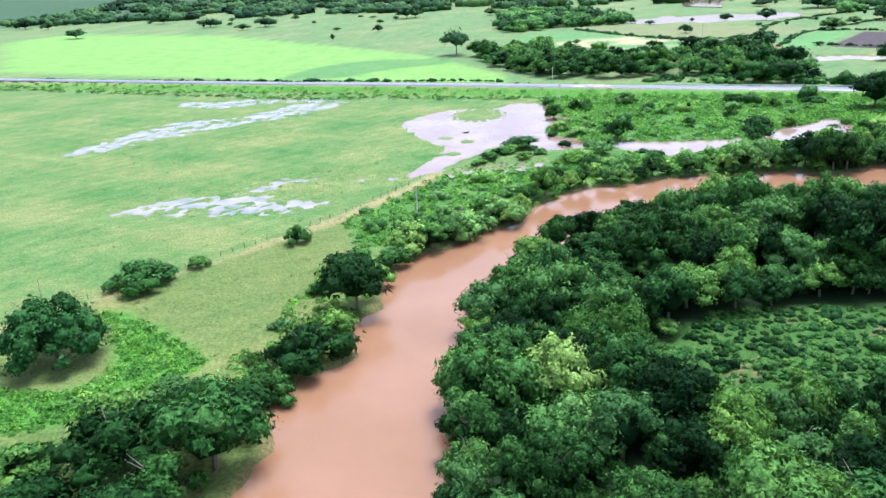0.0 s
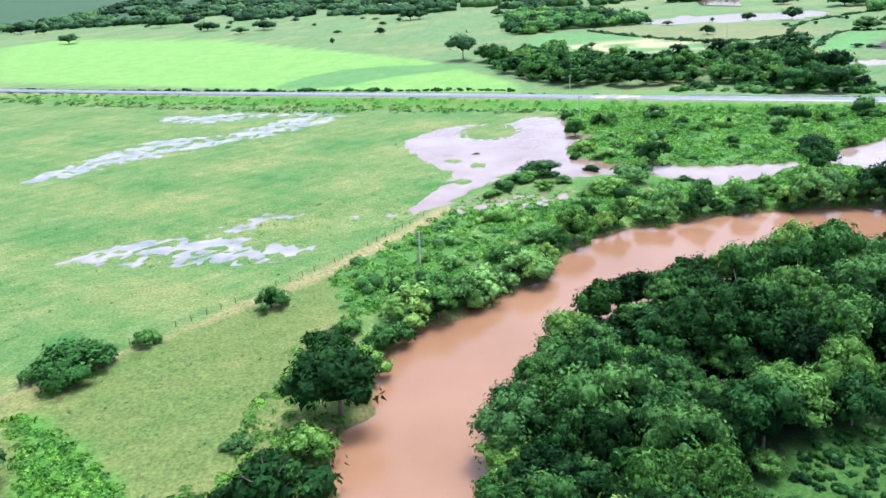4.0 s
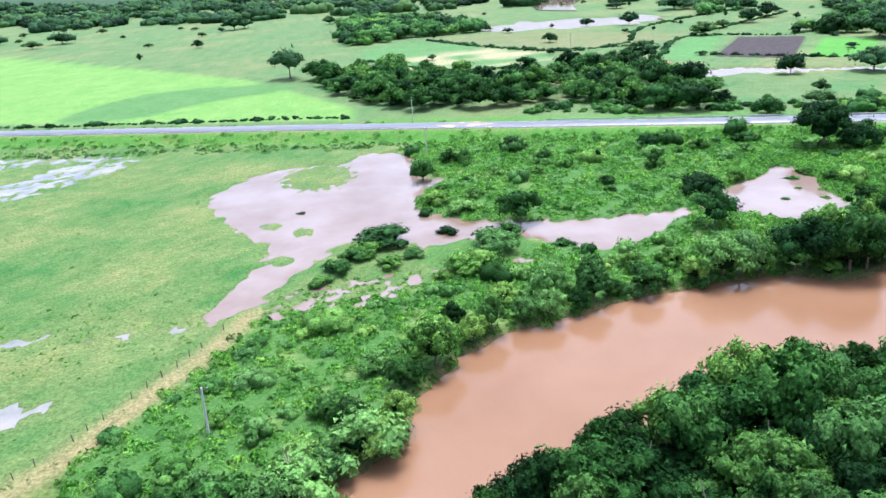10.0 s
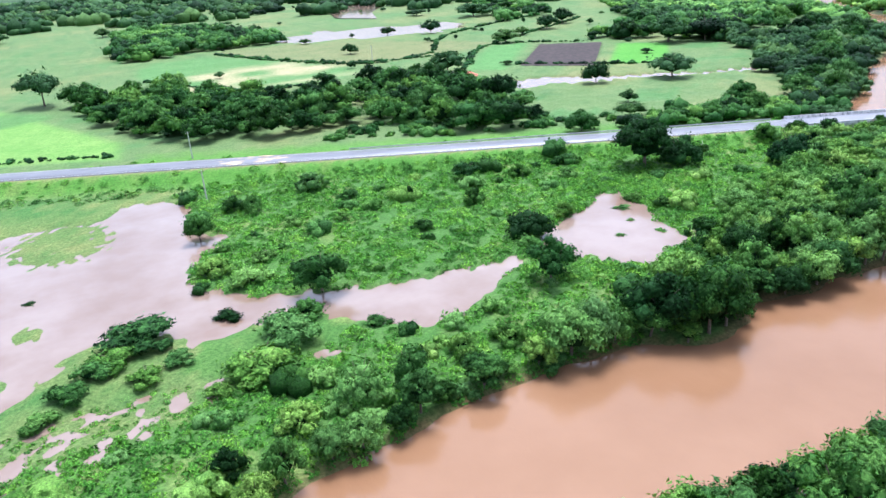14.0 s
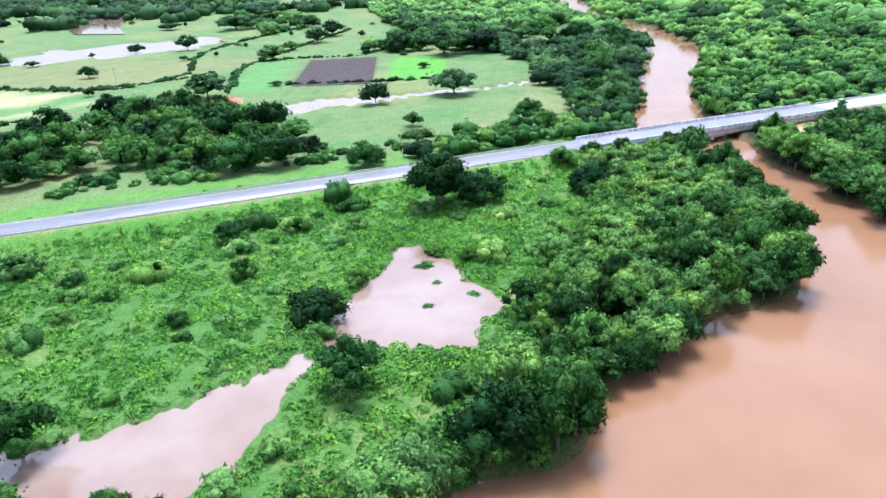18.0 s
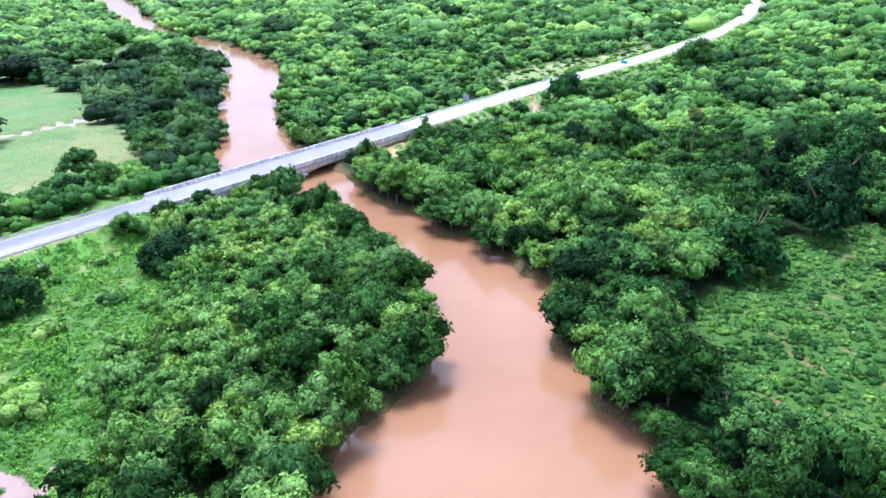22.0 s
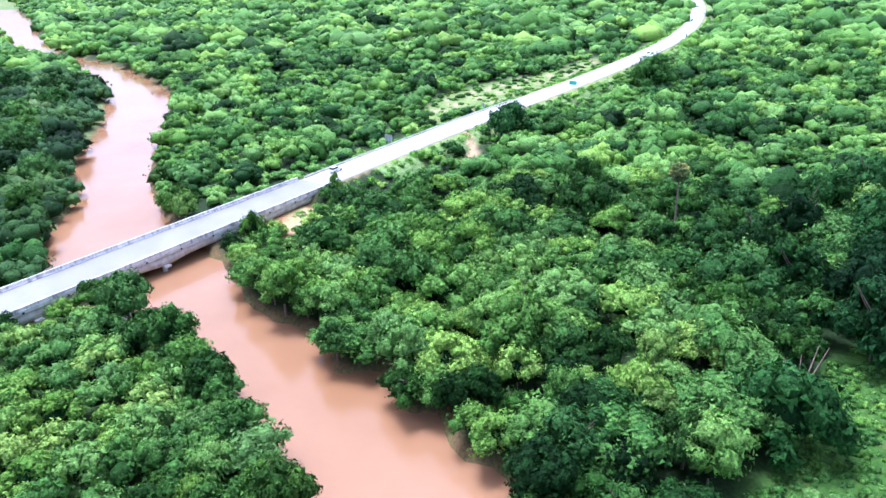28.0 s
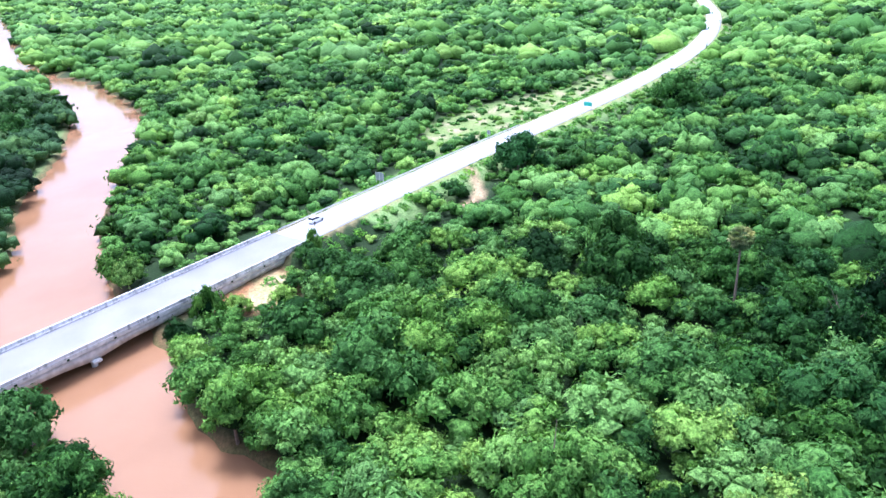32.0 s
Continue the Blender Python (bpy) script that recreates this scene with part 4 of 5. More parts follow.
rb = RIGHT_BANK[(RIGHT_BANK[:, 1] > 50) & (RIGHT_BANK[:, 0] < 296)]
add_trees(bank_row(rb[rb[:, 0] >= 232], 5.0, -2.8, -1.0), "river_tree", 0.7, 1.15, "leafy fresh green tree overhanging the river", "riverside trees")
add_trees(bank_row(rb[rb[:, 0] < 232], 5.0, -3.0, -1.4), "deep_tree", 0.65, 1.05, "leafy green tree overhanging the river", "riverside trees")
add_trees(bank_row(rb[rb[:, 0] < 45], 6.0, -8.5, -6.5), "deep_tree", 0.75, 1.0, "leafy tree in dense riverside woods", "riverside trees")
add_trees(bank_row(rb[(rb[:, 0] >= 45) & (rb[:, 0] < 150)], 6.5, -8.5, -6.5), "deep_tree", 0.95, 1.3, "tall leafy tree in dense riverside woods", "riverside trees")
lb = LEFT_BANK[(LEFT_BANK[:, 1] > 160) & (LEFT_BANK[:, 0] < 262)]
add_trees(bank_row(lb[lb[:, 0] < 42], 8.5, 1.6, 4.0), "river_tree", 0.6, 1.15, "bushy green tree on the flooded river bank", "bank trees")
add_trees(bank_row(lb[(lb[:, 0] >= 42) & (lb[:, 0] < 130)], 5.2, 1.4, 3.0), "river_tree", 0.5, 1.05, "bushy green tree on the flooded river bank", "bank trees")
add_trees(bank_row(lb[lb[:, 0] >= 130], 4.6, 1.2, 2.8), "river_tree", 0.55, 1.1, "leafy green tree on the river peninsula", "peninsula trees")
add_trees(bank_row(lb[lb[:, 0] < 140], 9.0, 6.5, 12.5), "bush", 0.7, 1.4, "dense green shrub behind the river bank", "bank shrubs", "shrub")
pen = clear_of(scatter(PENINSULA, 5.0, 35), 4.5, 8)
add_trees(pen[:70], "river_tree", 0.5, 1.05, "leafy green tree on the river peninsula", "peninsula trees")
for f in (-12, -3, 6):
    x = 233 + f
    p, d = road_point(x)
    q = p + np.array([d[1], -d[0]]) * 9.5
    plant("river_tree", q[0], q[1], 0.75, "green tree beside the bridge end", "tree", "bridge trees", "tree")
for x, y, r, h in ((283, 247, 3.3, 8.0), (287, 243, 2.6, 4.2), (311.5, 236.5, 1.6, 6.6)):
    plant_size("bush", x, y, r, h, "green shrub growing against the bridge parapet", "bridge trees", "shrub")

# ---------------------------------------------------------------- the woods as a mass
T_NEAR = [crown(500 + k, 4.4, 8.0, 11, 85, 0.44, 1, 0.10) for k in range(12)]
T_BIG = [crown(520 + k, 7.0, 10.5, 20, 110, 0.50, 1, 0.08) for k in range(5)]
T_MID = [crown(540 + k, 4.6, 6.5, 7, 22, 0.60, 0, 0.10) for k in range(10)]
T_FAR = [crown(580 + k, 7.0, 6.5, 4, 7, 1.1, 0, 0.12, 0.75) for k in range(8)]
VIEW_PATH = np.array([(0, 0), (2, 50), (12, 92), (30, 128), (60, 162), (100, 172), (178, 184)], float)
NAMED = np.array(NAMED)


BIG_TREES = [(7, 92, 7.8, 13), (18, 94, 6.6, 12), (27, 98, 6.3, 9.5), (27, 122, 6.0, 8.0), (46, 122, 7.0, 8.4), (68, 139, 8, 8.4), (225, 149, 8.0, 15), (248, 131, 7.3, 14.5), (306, 126, 6.2, 8.3),
             (183, 164, 7.0, 10.5), (456, 145, 9, 16), (313, 174, 5.5, 14), (364, 142, 6.2, 6.3), (378, 198, 8.5, 14), (244, 157, 6.0, 7.5)]
# their dark leaves paint the gap shadow along the clearing's far edge
SHADY = [(262, 128, 7, 11), (275, 122, 6.5, 10), (288, 118, 7.5, 12), (300, 108, 7, 11), (294, 130, 6, 10), (268, 138, 6.5, 9), (310, 120, 6.5, 10), (281, 106, 7, 11), (252, 112, 6, 9), (322, 108, 7, 11), (284, 141, 5.5, 9)]
for x, y, r, h in SHADY:
    plant_size("dark_tree", x, y, r, h + 3, "tree leafed dark to paint the shadow at the clearing's edge", "tall trees")
for x, y, r, h in BIG_TREES:
    plant_size("dark_tree" if (x, y) in ((225, 149), (248, 131), (456, 145), (378, 198)) else "fresh_big_tree" if x < 20 or x > 240 else "big_tree", x, y, r, h, "large spreading tree rising above the forest", "tall trees")
NAMED = np.vstack([NAMED, [(x, y) for x, y, r, h in BIG_TREES + SHADY]])


def spaced(P, gap):
    """Points that keep off the single trees."""
    keep = np.ones(len(P), bool)
    for q in NAMED:
        keep &= np.hypot(P[:, 0] - q[0], P[:, 1] - q[1]) > gap
    return P[keep]


def by_road(P):
    """Low scrub near the highway, full trees further off."""
    d, _ = away(P, ROAD)
    east = np.clip((P[:, 0] - 270) / 80, 0, 1)
    return (1 - 0.25 * east) * np.clip(0.45 + d / 60, 0.45, 1.0)


EDGE = [(560, -15), (450, 32), (370, 68), (290, 97), (220, 114), (160, 136), (122, 150), (102, 132), (82, 106), (76, 84), (62, 58), (-5, 58)]
back = clear_of(scatter(np.array(EDGE + [(-20, -60), (560, -160)], float), 7.5, 122), 3, 8)
right = clear_of(scatter(np.vstack([RIGHT_BANK[RIGHT_BANK[:, 0] < 520], EDGE]), 5.2, 31), 2.0, 8.6)
verge = np.minimum(np.minimum(outline(right, VERGE, 10), outline(right, RED_BANK, 8)), away(right, CUT)[0] - 3.5)
right = spaced(right[verge > 0], 3.4)
dr, _ = away(right, VIEW_PATH)
near, mid = right[dr < 150], right[dr >= 150]


def deep_zone(P):
    """Where the forest is of a deeper green: within the bend and round the clearings."""
    x, y = P[:, 0], P[:, 1]
    deep = ((x < 228) & (y < 190)) | (y < 158 + 6 * waves(P, 25, 142))
    return deep & ((waves(P, 60, 141) < 0.75) | (x < 130)) & ((x > 60) | (y > 96) | (waves(P, 16, 143) < 0.55))


single = np.zeros(len(near), bool)
single[np.argsort(away(near, VIEW_PATH)[0])[:290]] = True
for x, y in near[single]:
    fresh = not deep_zone(np.array([(x, y)]))[0]
    big = rng.uniform() > 0.88
    kind = ("fresh_big_tree" if fresh else "big_tree") if big else ("river_tree" if fresh else "deep_tree")
    s = rng.uniform(0.62, 1.12) * rng.choice([0.72, 0.9, 1.0, 1.15]) * float(by_road(np.array([(x, y)]))[0])
    plant(kind, x, y, s, ("broad spreading" if big else "leafy") + (" fresh green" if fresh else " deep green") + " tree in dense riverside forest", "tree", "forest trees", "forest_tree", tall=rng.uniform(0.65, 1.45))
near = near[~single]
pick = rng.uniform(0, 1, len(near))
west = deep_zone(near)
for sel, tmpl, mat, lo, hi, nm, lb, sd in (
        (west & (pick < 0.86), T_NEAR, LEAF_DEEP, 0.6, 1.15, "near_forest", "dense deep green broadleaf forest beside the river", 61), (west & (pick >= 0.86), T_BIG, LEAF_DEEP, 0.75, 1.1, "tall_forest", "tall broad trees in the riverside forest", 57),
        (~west & (pick < 0.88), T_NEAR, LEAF, 0.6, 1.1, "near_forest", "dense fresh green broadleaf forest beside the river", 58), (~west & (pick >= 0.88), T_BIG, LEAF, 0.7, 1.0, "tall_forest", "tall broad fresh green trees in the forest", 59)):
    if sel.any():
        wood(nm, near[sel], rng.uniform(lo, hi, sel.sum()) * rng.choice([0.72, 0.9, 1.0, 1.15], sel.sum()) * by_road(near[sel]), tmpl, mat, lb, sd)
wood("back_forest", back, rng.uniform(0.6, 1.1, len(back)), T_FAR, LEAF_DEEP, "dense deep green forest behind the clearings", 123)
tall = rng.uniform(0, 1, len(mid)) > 0.93
wood("dark_forest", mid[tall], rng.uniform(1.0, 1.7, tall.sum()) * by_road(mid[tall]), T_MID, LEAF_DEEP, "broad dark trees rising out of the scrub forest", 124)
mid = mid[~tall]
wood("mid_forest", mid, rng.uniform(0.45, 0.95, len(mid)) * rng.choice([0.8, 1.0, 1.2, 1.7], len(mid)) * by_road(mid), T_MID, LEAF, "dense green scrub forest along the highway", 62)
band = np.vstack([RIGHT_BANK[(RIGHT_BANK[:, 0] >= 515)], [(1150, 1000), (1350, 500), (1350, -250), (560, -30)]])
far = clear_of(scatter(band, 12.5, 33), 3, 12)
wood("far_forest", far, rng.uniform(0.5, 1.1, len(far)) * rng.choice([0.8, 1.0, 1.5], len(far)), T_FAR, LEAF, "distant dense green forest", 63)
pen = spaced(np.vstack([pen[70:], pen[:70] + 2.5]), 2.6)
pen = clear_of(pen, 3, 8)
wood("peninsula_thicket", pen, rng.uniform(0.5, 0.95, len(pen)), T_NEAR, LEAF, "dense green thicket between pool and river", 65)
up = LEFT_BANK[(LEFT_BANK[:, 0] > 255)]
ud = np.gradient(up, axis=0)
un = np.column_stack([-ud[:, 1], ud[:, 0]]) / np.linalg.norm(ud, axis=1)[:, None]
upoly = np.vstack([up, (up + un * np.interp(up[:, 0], [255, 330, 400, 460, 700], [10, 36, 70, 110, 200])[:, None])[::-1]])
upp = clear_of(scatter(upoly, 7.0, 37), 1.5, 9)
gap = outline(upp, np.array([(385, 440), (470, 520), (520, 500), (430, 420)], float), 5)
upp = upp[gap > 0]
far_up = upp[:, 0] > 470
wood("upstream_far_forest", upp[far_up][::3], rng.uniform(0.7, 1.2, far_up.sum())[::3], T_FAR, LEAF, "distant trees along the upstream bank", 60)
upp = upp[~far_up]
wood("upstream_forest", upp, rng.uniform(0.7, 1.4, len(upp)), T_MID, LEAF_FIELD, "dense green trees along the upstream bank", 64)
UPSTREAM = [(316, 325, 6, 10), (284, 322, 6.5, 10), (268, 303, 5.5, 9), (277, 315, 6, 9), (253, 321, 6, 9), (247, 309, 5, 8), (237, 311, 5, 8), (378, 378, 7, 11), (404, 382, 7, 11), (354, 362, 6.5, 10), (334, 345, 6.5, 10),
            (300, 326, 6, 9), (430, 402, 8, 12), (445, 436, 8, 12), (427, 446, 7, 10), (366, 368, 6, 9), (292, 310, 5.5, 9), (345, 352, 7, 11), (390, 392, 8, 11), (462, 478, 9, 12), (418, 425, 8, 11)]
for x, y, r, h in UPSTREAM:
    plant_size("big_tree", x, y, r, h, "broad deep green tree in the wood along the upstream bank", "upstream trees")
WOOD_A = np.array([(25, 552), (41, 452), (56, 420), (96, 398), (126, 396), (150, 362), (168, 350), (190, 372), (192, 440), (165, 466), (121, 470), (74, 525)], float)
wa = scatter(WOOD_A, 8.0, 41)
wa = wa[waves(wa, 30, 51) > -0.75]
wood("roadside_wood", wa, rng.uniform(0.75, 1.1, len(wa)) * rng.choice([0.8, 1.0, 1.3, 1.6], len(wa)), T_NEAR, LEAF_DEEP, "dark green wood beyond the highway", 66)
WOOD_B = np.array([(66, 765), (68, 696), (145, 713), (190, 712), (186, 821), (112, 960), (80, 900)], float)
wb = scatter(WOOD_B, 10, 42)
wood("field_wood", wb, rng.uniform(1.0, 1.7, len(wb)), T_MID, LEAF_DEEP, "dark green wood among far fields", 67)
WOOD_C = np.array([(196, 322), (216, 330), (240, 318), (266, 306), (268, 290), (238, 300), (214, 311)], float)
wc = clear_of(scatter(WOOD_C, 5.5, 43), 2, 8.5)
wood("bridge_wood", wc, rng.uniform(0.6, 1.1, len(wc)), T_MID, LEAF_DEEP, "dark green trees beside the highway", 68)
hor = scatter(np.array([(-900, 1500), (-300, 1250), (200, 1000), (420, 860), (620, 760), (1000, 1150), (300, 1700), (-800, 2200)], float), 24, 44)
hor = hor[waves(hor, 160, 52) > -0.2]
wood("horizon_forest", hor, rng.uniform(1.1, 2.2, len(hor)), T_FAR, LEAF_FIELD, "dark distant tree line beyond the fields", 69)
BELT = np.array([(340, 520), (400, 560), (480, 590), (560, 560), (520, 505), (450, 470), (385, 470)], float)
wd = scatter(BELT, 9, 45)
wd = wd[waves(wd, 40, 53) > -0.3]
wood("field_belt", wd, rng.uniform(0.8, 1.7, len(wd)), T_MID, LEAF_DEEP, "dark belt of trees among far fields", 56)
BELT_B = np.array([(360, 640), (430, 700), (480, 820), (420, 830), (380, 740)], float)
we = scatter(BELT_B, 11, 46)
we = we[waves(we, 40, 54) > -0.1]
wood("field_belt", we, rng.uniform(0.8, 1.6, len(we)), T_MID, LEAF_DEEP, "dark scattered trees among far fields", 55)
for k in range(46):
    x, y = rng.uniform(40, 470), rng.uniform(430, 950)
    if outline(np.array([(x, y)]), PLOUGHED, 10)[0] > 6 and ground_at(x, y) > 0.2:
        plant_size("field_tree", x, y, rng.uniform(1.6, 4.6), rng.uniform(2.2, 5.5), "small dark tree standing in the far pasture", "field trees")
for k in range(34):
    x, y = rng.uniform(-620, 60), rng.uniform(640, 1250)
    if outline(np.array([(x, y)]), BRIGHT_FIELD, 10)[0] > 6:
        plant_size("field_tree", x, y, rng.uniform(2.5, 6.5), rng.uniform(3.0, 7.0), "small dark tree standing in the far pasture", "field trees")
hedges = [smooth([(130, 681), (160, 597), (196, 545), (240, 557)], 5), smooth([(-320, 560), (-200, 505), (-40, 436), (40, 402)], 6) + (3, 9), smooth([(240, 557), (300, 640), (420, 700)], 6), smooth([(132, 681), (160, 606), (188, 558), (227, 544), (250, 548)], 4), smooth([(222, 480), (283, 555), (340, 512)], 5),
          smooth([(252, 471), (279, 440), (306, 416)], 6), smooth([(70, 591), (109, 514), (140, 503)], 7), smooth([(292, 563), (420, 640)], 8)]
for k, line in enumerate(hedges):
    P = smooth(line[::2], 2.6)
    P = P + rng.normal(0, 0.7, P.shape)
    wood("hedge", P, rng.uniform(0.10, 0.34, len(P)), T_FAR, LEAF_DARK, "straggling dark hedge between fields", 70 + k, "hedge")

# ---------------------------------------------------------------- weeds, scrub and grass


def weed_template(seed, R, H, n, leaf):
    r = np.random.default_rng(seed)
    q, a = np.sqrt(r.uniform(0, 1, n)), r.uniform(0, 6.283, n)
    c = np.column_stack([np.cos(a) * q * R, np.sin(a) * q * R, H * (1 - q * q) * r.uniform(0.4, 1.0, n) + 0.05])
    d = np.column_stack([np.cos(a) * q, np.sin(a) * q, np.full(n, 0.8)])
    v, f = leaves(r, c, d, leaf)
    out = np.repeat(d, 3, axis=0) + r.normal(0, 0.25, v.shape)
    return v, f, np.zeros(len(f), int), out / np.linalg.norm(out, axis=1)[:, None], np.zeros(len(v))


WEEDS = [weed_template(700 + k, 1.5, 1.0, 60, 0.34) for k in range(7)]
TUFTS = [weed_template(720 + k, 0.7, 0.22, 10, 0.26) for k in range(6)]
SCRUB = [crown(740 + k, 1.8, 2.2, 5, 36, 0.28, 0, 0.02) for k in range(5)]
LUSH = np.array([(50, 346), (66, 352), (112, 330), (200, 290), (228, 280), (216, 272), (199, 254), (183, 248), (166, 245), (156, 240), (153, 258), (152, 275), (132, 265), (112, 251), (78, 255), (60, 261), (43, 275), (46, 302)], float)


def dry(P, low=0.3):
    return P[land(P) > low]


LUSH_C = np.array([(112, 256), (128, 274), (150, 286), (170, 282), (174, 262), (162, 240), (152, 226), (130, 220), (112, 230), (100, 244)], float)
lush = dry(np.vstack([scatter(LUSH, 1.9, 81), scatter(LUSH_B, 2.1, 82), scatter(LUSH_C, 1.7, 125), scatter(np.array([(-12, 148), (-17, 126), (-26, 106), (-36, 104), (-37, 116), (-31, 135), (-27, 160)], float), 2.4, 129)]), 0.02)
lush = lush[(waves(lush, 16, 83) + 0.6 * waves(lush, 5, 84) > np.interp(lush[:, 0], [120, 160], [-0.75, -1.0])) | (land(lush) < 0.5)]
wood("lush_weeds", lush, rng.uniform(0.5, 1.3, len(lush)), WEEDS, WEED, "lush bright green weeds on wet ground", 85, "weeds")
scrub = dry(np.vstack([scatter(LUSH, 12, 86), scatter(LUSH_B, 7.5, 87)]))
scrub = scrub[waves(scrub, 30, 88) > -0.2]
wood("scrub", scrub, rng.uniform(0.5, 1.4, len(scrub)) * rng.choice([0.8, 1.0, 1.5], len(scrub)), SCRUB, LEAF, "scattered dark green scrub among weeds", 89, "scrub")
verge_line = np.vstack([bank_row(ROAD[(ROAD[:, 0] > -330) & (ROAD[:, 0] < 236)], 2.2, -16, -7.0), bank_row(ROAD[(ROAD[:, 0] > -330) & (ROAD[:, 0] < 236)], 2.6, 7.0, 15), bank_row(ROAD[(ROAD[:, 0] > 300) & (ROAD[:, 0] < 700)], 2.2, -9.5, -6.6),
                        bank_row(ROAD[(ROAD[:, 0] > 300) & (ROAD[:, 0] < 700)], 2.2, 6.6, 9.5)])
wood("verge_weeds", verge_line, rng.uniform(0.5, 1.4, len(verge_line)), WEEDS, WEED, "weeds along the highway embankment", 90, "weeds")
dots = dry(np.vstack([scatter(CLEAR_A, 9, 103), scatter(CLEAR_B, 14.0, 104)]))
wood("clearing_scrub", dots, rng.uniform(0.4, 1.0, len(dots)), SCRUB, LEAF_DEEP, "dark scrub dotted over the clearing", 105, "scrub")
for plot, gap, leaf, seed in ((CLEAR_A, 2.1, LEAF_DEEP, 91), (CLEAR_B, 2.0, LEAF, 92)):
    rows = dry(scatter(plot, gap, seed, 0.45))
    rows = rows[waves(rows, 12, 93) > -1.0]
    wood("clearing_crop", rows, rng.uniform(0.3, 0.6, len(rows)), SCRUB, leaf, "low bushy green crop planted in a forest clearing", seed + 3, "weeds")
PASTURE = np.array([(-150, 260), (-60, 120), (-30, 110), (-14, 150), (-26, 186), (-4, 228), (0, 260), (-16, 300), (-10, 340), (-60, 390), (-150, 300)], float)
tufts = dry(scatter(PASTURE, 1.75, 95), 0.12)
tufts = tufts[waves(tufts, 18, 96) + 0.6 * waves(tufts, 5, 97) > -0.2]
wood("grass_tufts", tufts, rng.uniform(0.5, 1.3, len(tufts)), TUFTS, GRASS, "tussocks of pasture grass", 98, "grass")
clumps = dry(scatter(np.array([(-82, 212), (-58, 246), (-20, 248), (-3, 230), (-12, 216), (-30, 213), (-40, 216)], float), 1.7, 108), 0.08)
clumps = clumps[waves(clumps, 7, 109) + waves(clumps, 2.5, 110) > 0.0]
wood("pasture_weeds", clumps, rng.uniform(0.2, 0.5, len(clumps)), WEEDS, WEED, "low dark green weeds dotted over wet pasture", 111, "weeds")
strip = clear_of(scatter(np.array([(-330, 546), (-131, 442), (9, 375), (56, 353), (44, 348), (-20, 374), (-140, 428), (-330, 530)], float), 3.0, 112), 2, 8)
strip = strip[waves(strip, 20, 113) > -0.3]
wood("roadside_weeds", strip, rng.uniform(0.4, 1.5, len(strip)), WEEDS, LEAF, "dark weeds below the highway embankment", 114, "weeds")
rough = scatter(np.array([(100, 384), (150, 353), (190, 338), (222, 322), (205, 345), (184, 372), (140, 395)], float), 5.0, 115)
rough = rough[waves(rough, 14, 116) > -0.1]
wood("roadside_scrub", rough, rng.uniform(0.6, 1.9, len(rough)), SCRUB, LEAF_DEEP, "dark scrub between highway and wood", 117, "scrub")
vs = scatter(VERGE, 4.6, 118, 1.4)
wood("verge_scrub", vs, rng.uniform(0.3, 0.9, len(vs)), SCRUB, LEAF, "small shrubs dotted over the highway verge", 119, "scrub")
sedge = np.vstack([scatter(MARSH_B, 1.6, 99), scatter(MARSH_C, 2.6, 120), scatter(MARSH_D, 1.8, 121), scatter(WIDE_A, 2.0, 106), scatter(MARSH, 2.6, 107)])
sedge = sedge[(land(sedge) > -0.16) & (land(sedge) < 0.22)]
water_weeds = scatter(WIDE_A, 1.6, 126)
water_weeds = water_weeds[(land(water_weeds) < 0) & (waves(water_weeds, 12, 127) + 0.7 * waves(water_weeds, 4, 128) > np.interp(water_weeds[:, 0], [40, 110], [1.15, 0.75]))]
sedge = np.vstack([sedge, water_weeds])
wood("marsh_sedge", sedge, rng.uniform(0.4, 0.9, len(sedge)), TUFTS, WEED, "green sedge standing in shallow water", 100, "sedge")
margin = scatter(np.vstack([WET_A, WET_A[:1]]), 1.5, 131)
margin = margin[land(margin) > 0.0]
wood("margin_weeds", margin, rng.uniform(0.25, 0.7, len(margin)), WEEDS, WEED, "rank weeds standing in shallow muddy water", 132, "weeds")
low_left = dry(scatter(HOLLOW, 1.6, 101))
wood("bank_weeds", low_left, rng.uniform(0.5, 1.2, len(low_left)), WEEDS, WEED, "lush weeds in the damp hollow by the river", 102, "weeds")

# ---------------------------------------------------------------- small things
POLE_MAT = plain("pale_concrete_pole", (0.55, 0.53, 0.48), 0.8, 0, 0.15, 2.0)


def pole(x, y, height, lean, label):
    e = new("utility_pole")
    e.location = (x, y, ground_at(x, y) - 0.1)
    e.rotation_euler = (0, radians(lean), radians(25))
    tagged(e, label, "utility pole", "utility poles")
    part("shaft", cylinder("shaft", POLE_MAT, 0.24, 0.15, -0.5, height, 10), e)
    arm = part("cross_arm", boxes("cross_arm", BARK, ((-1.0, -0.06, height - 0.55), (1.0, 0.06, height - 0.40)), bevel=0.01), e, "wooden cross arm")
    ins = cylinder("insulator", STEEL, 0.06, 0.05, height - 0.40, height - 0.2, 8)
    for u in (-0.85, 0.0, 0.85):
        o = part("insulator", ins, arm)
        o.location = (u, 0, 0)


pole(62.4, 388, 9.5, 0.0, "tall pale concrete utility pole beside a wood")
pole(57.5, 336, 9.0, 0.0, "tall pale concrete utility pole beside the pool")
pole(-5.9, 189.4, 8.0, 3.0, "slender leaning utility pole among bank weeds")
pole(201, 560, 9.0, 0.0, "pale concrete utility pole in the far pasture")

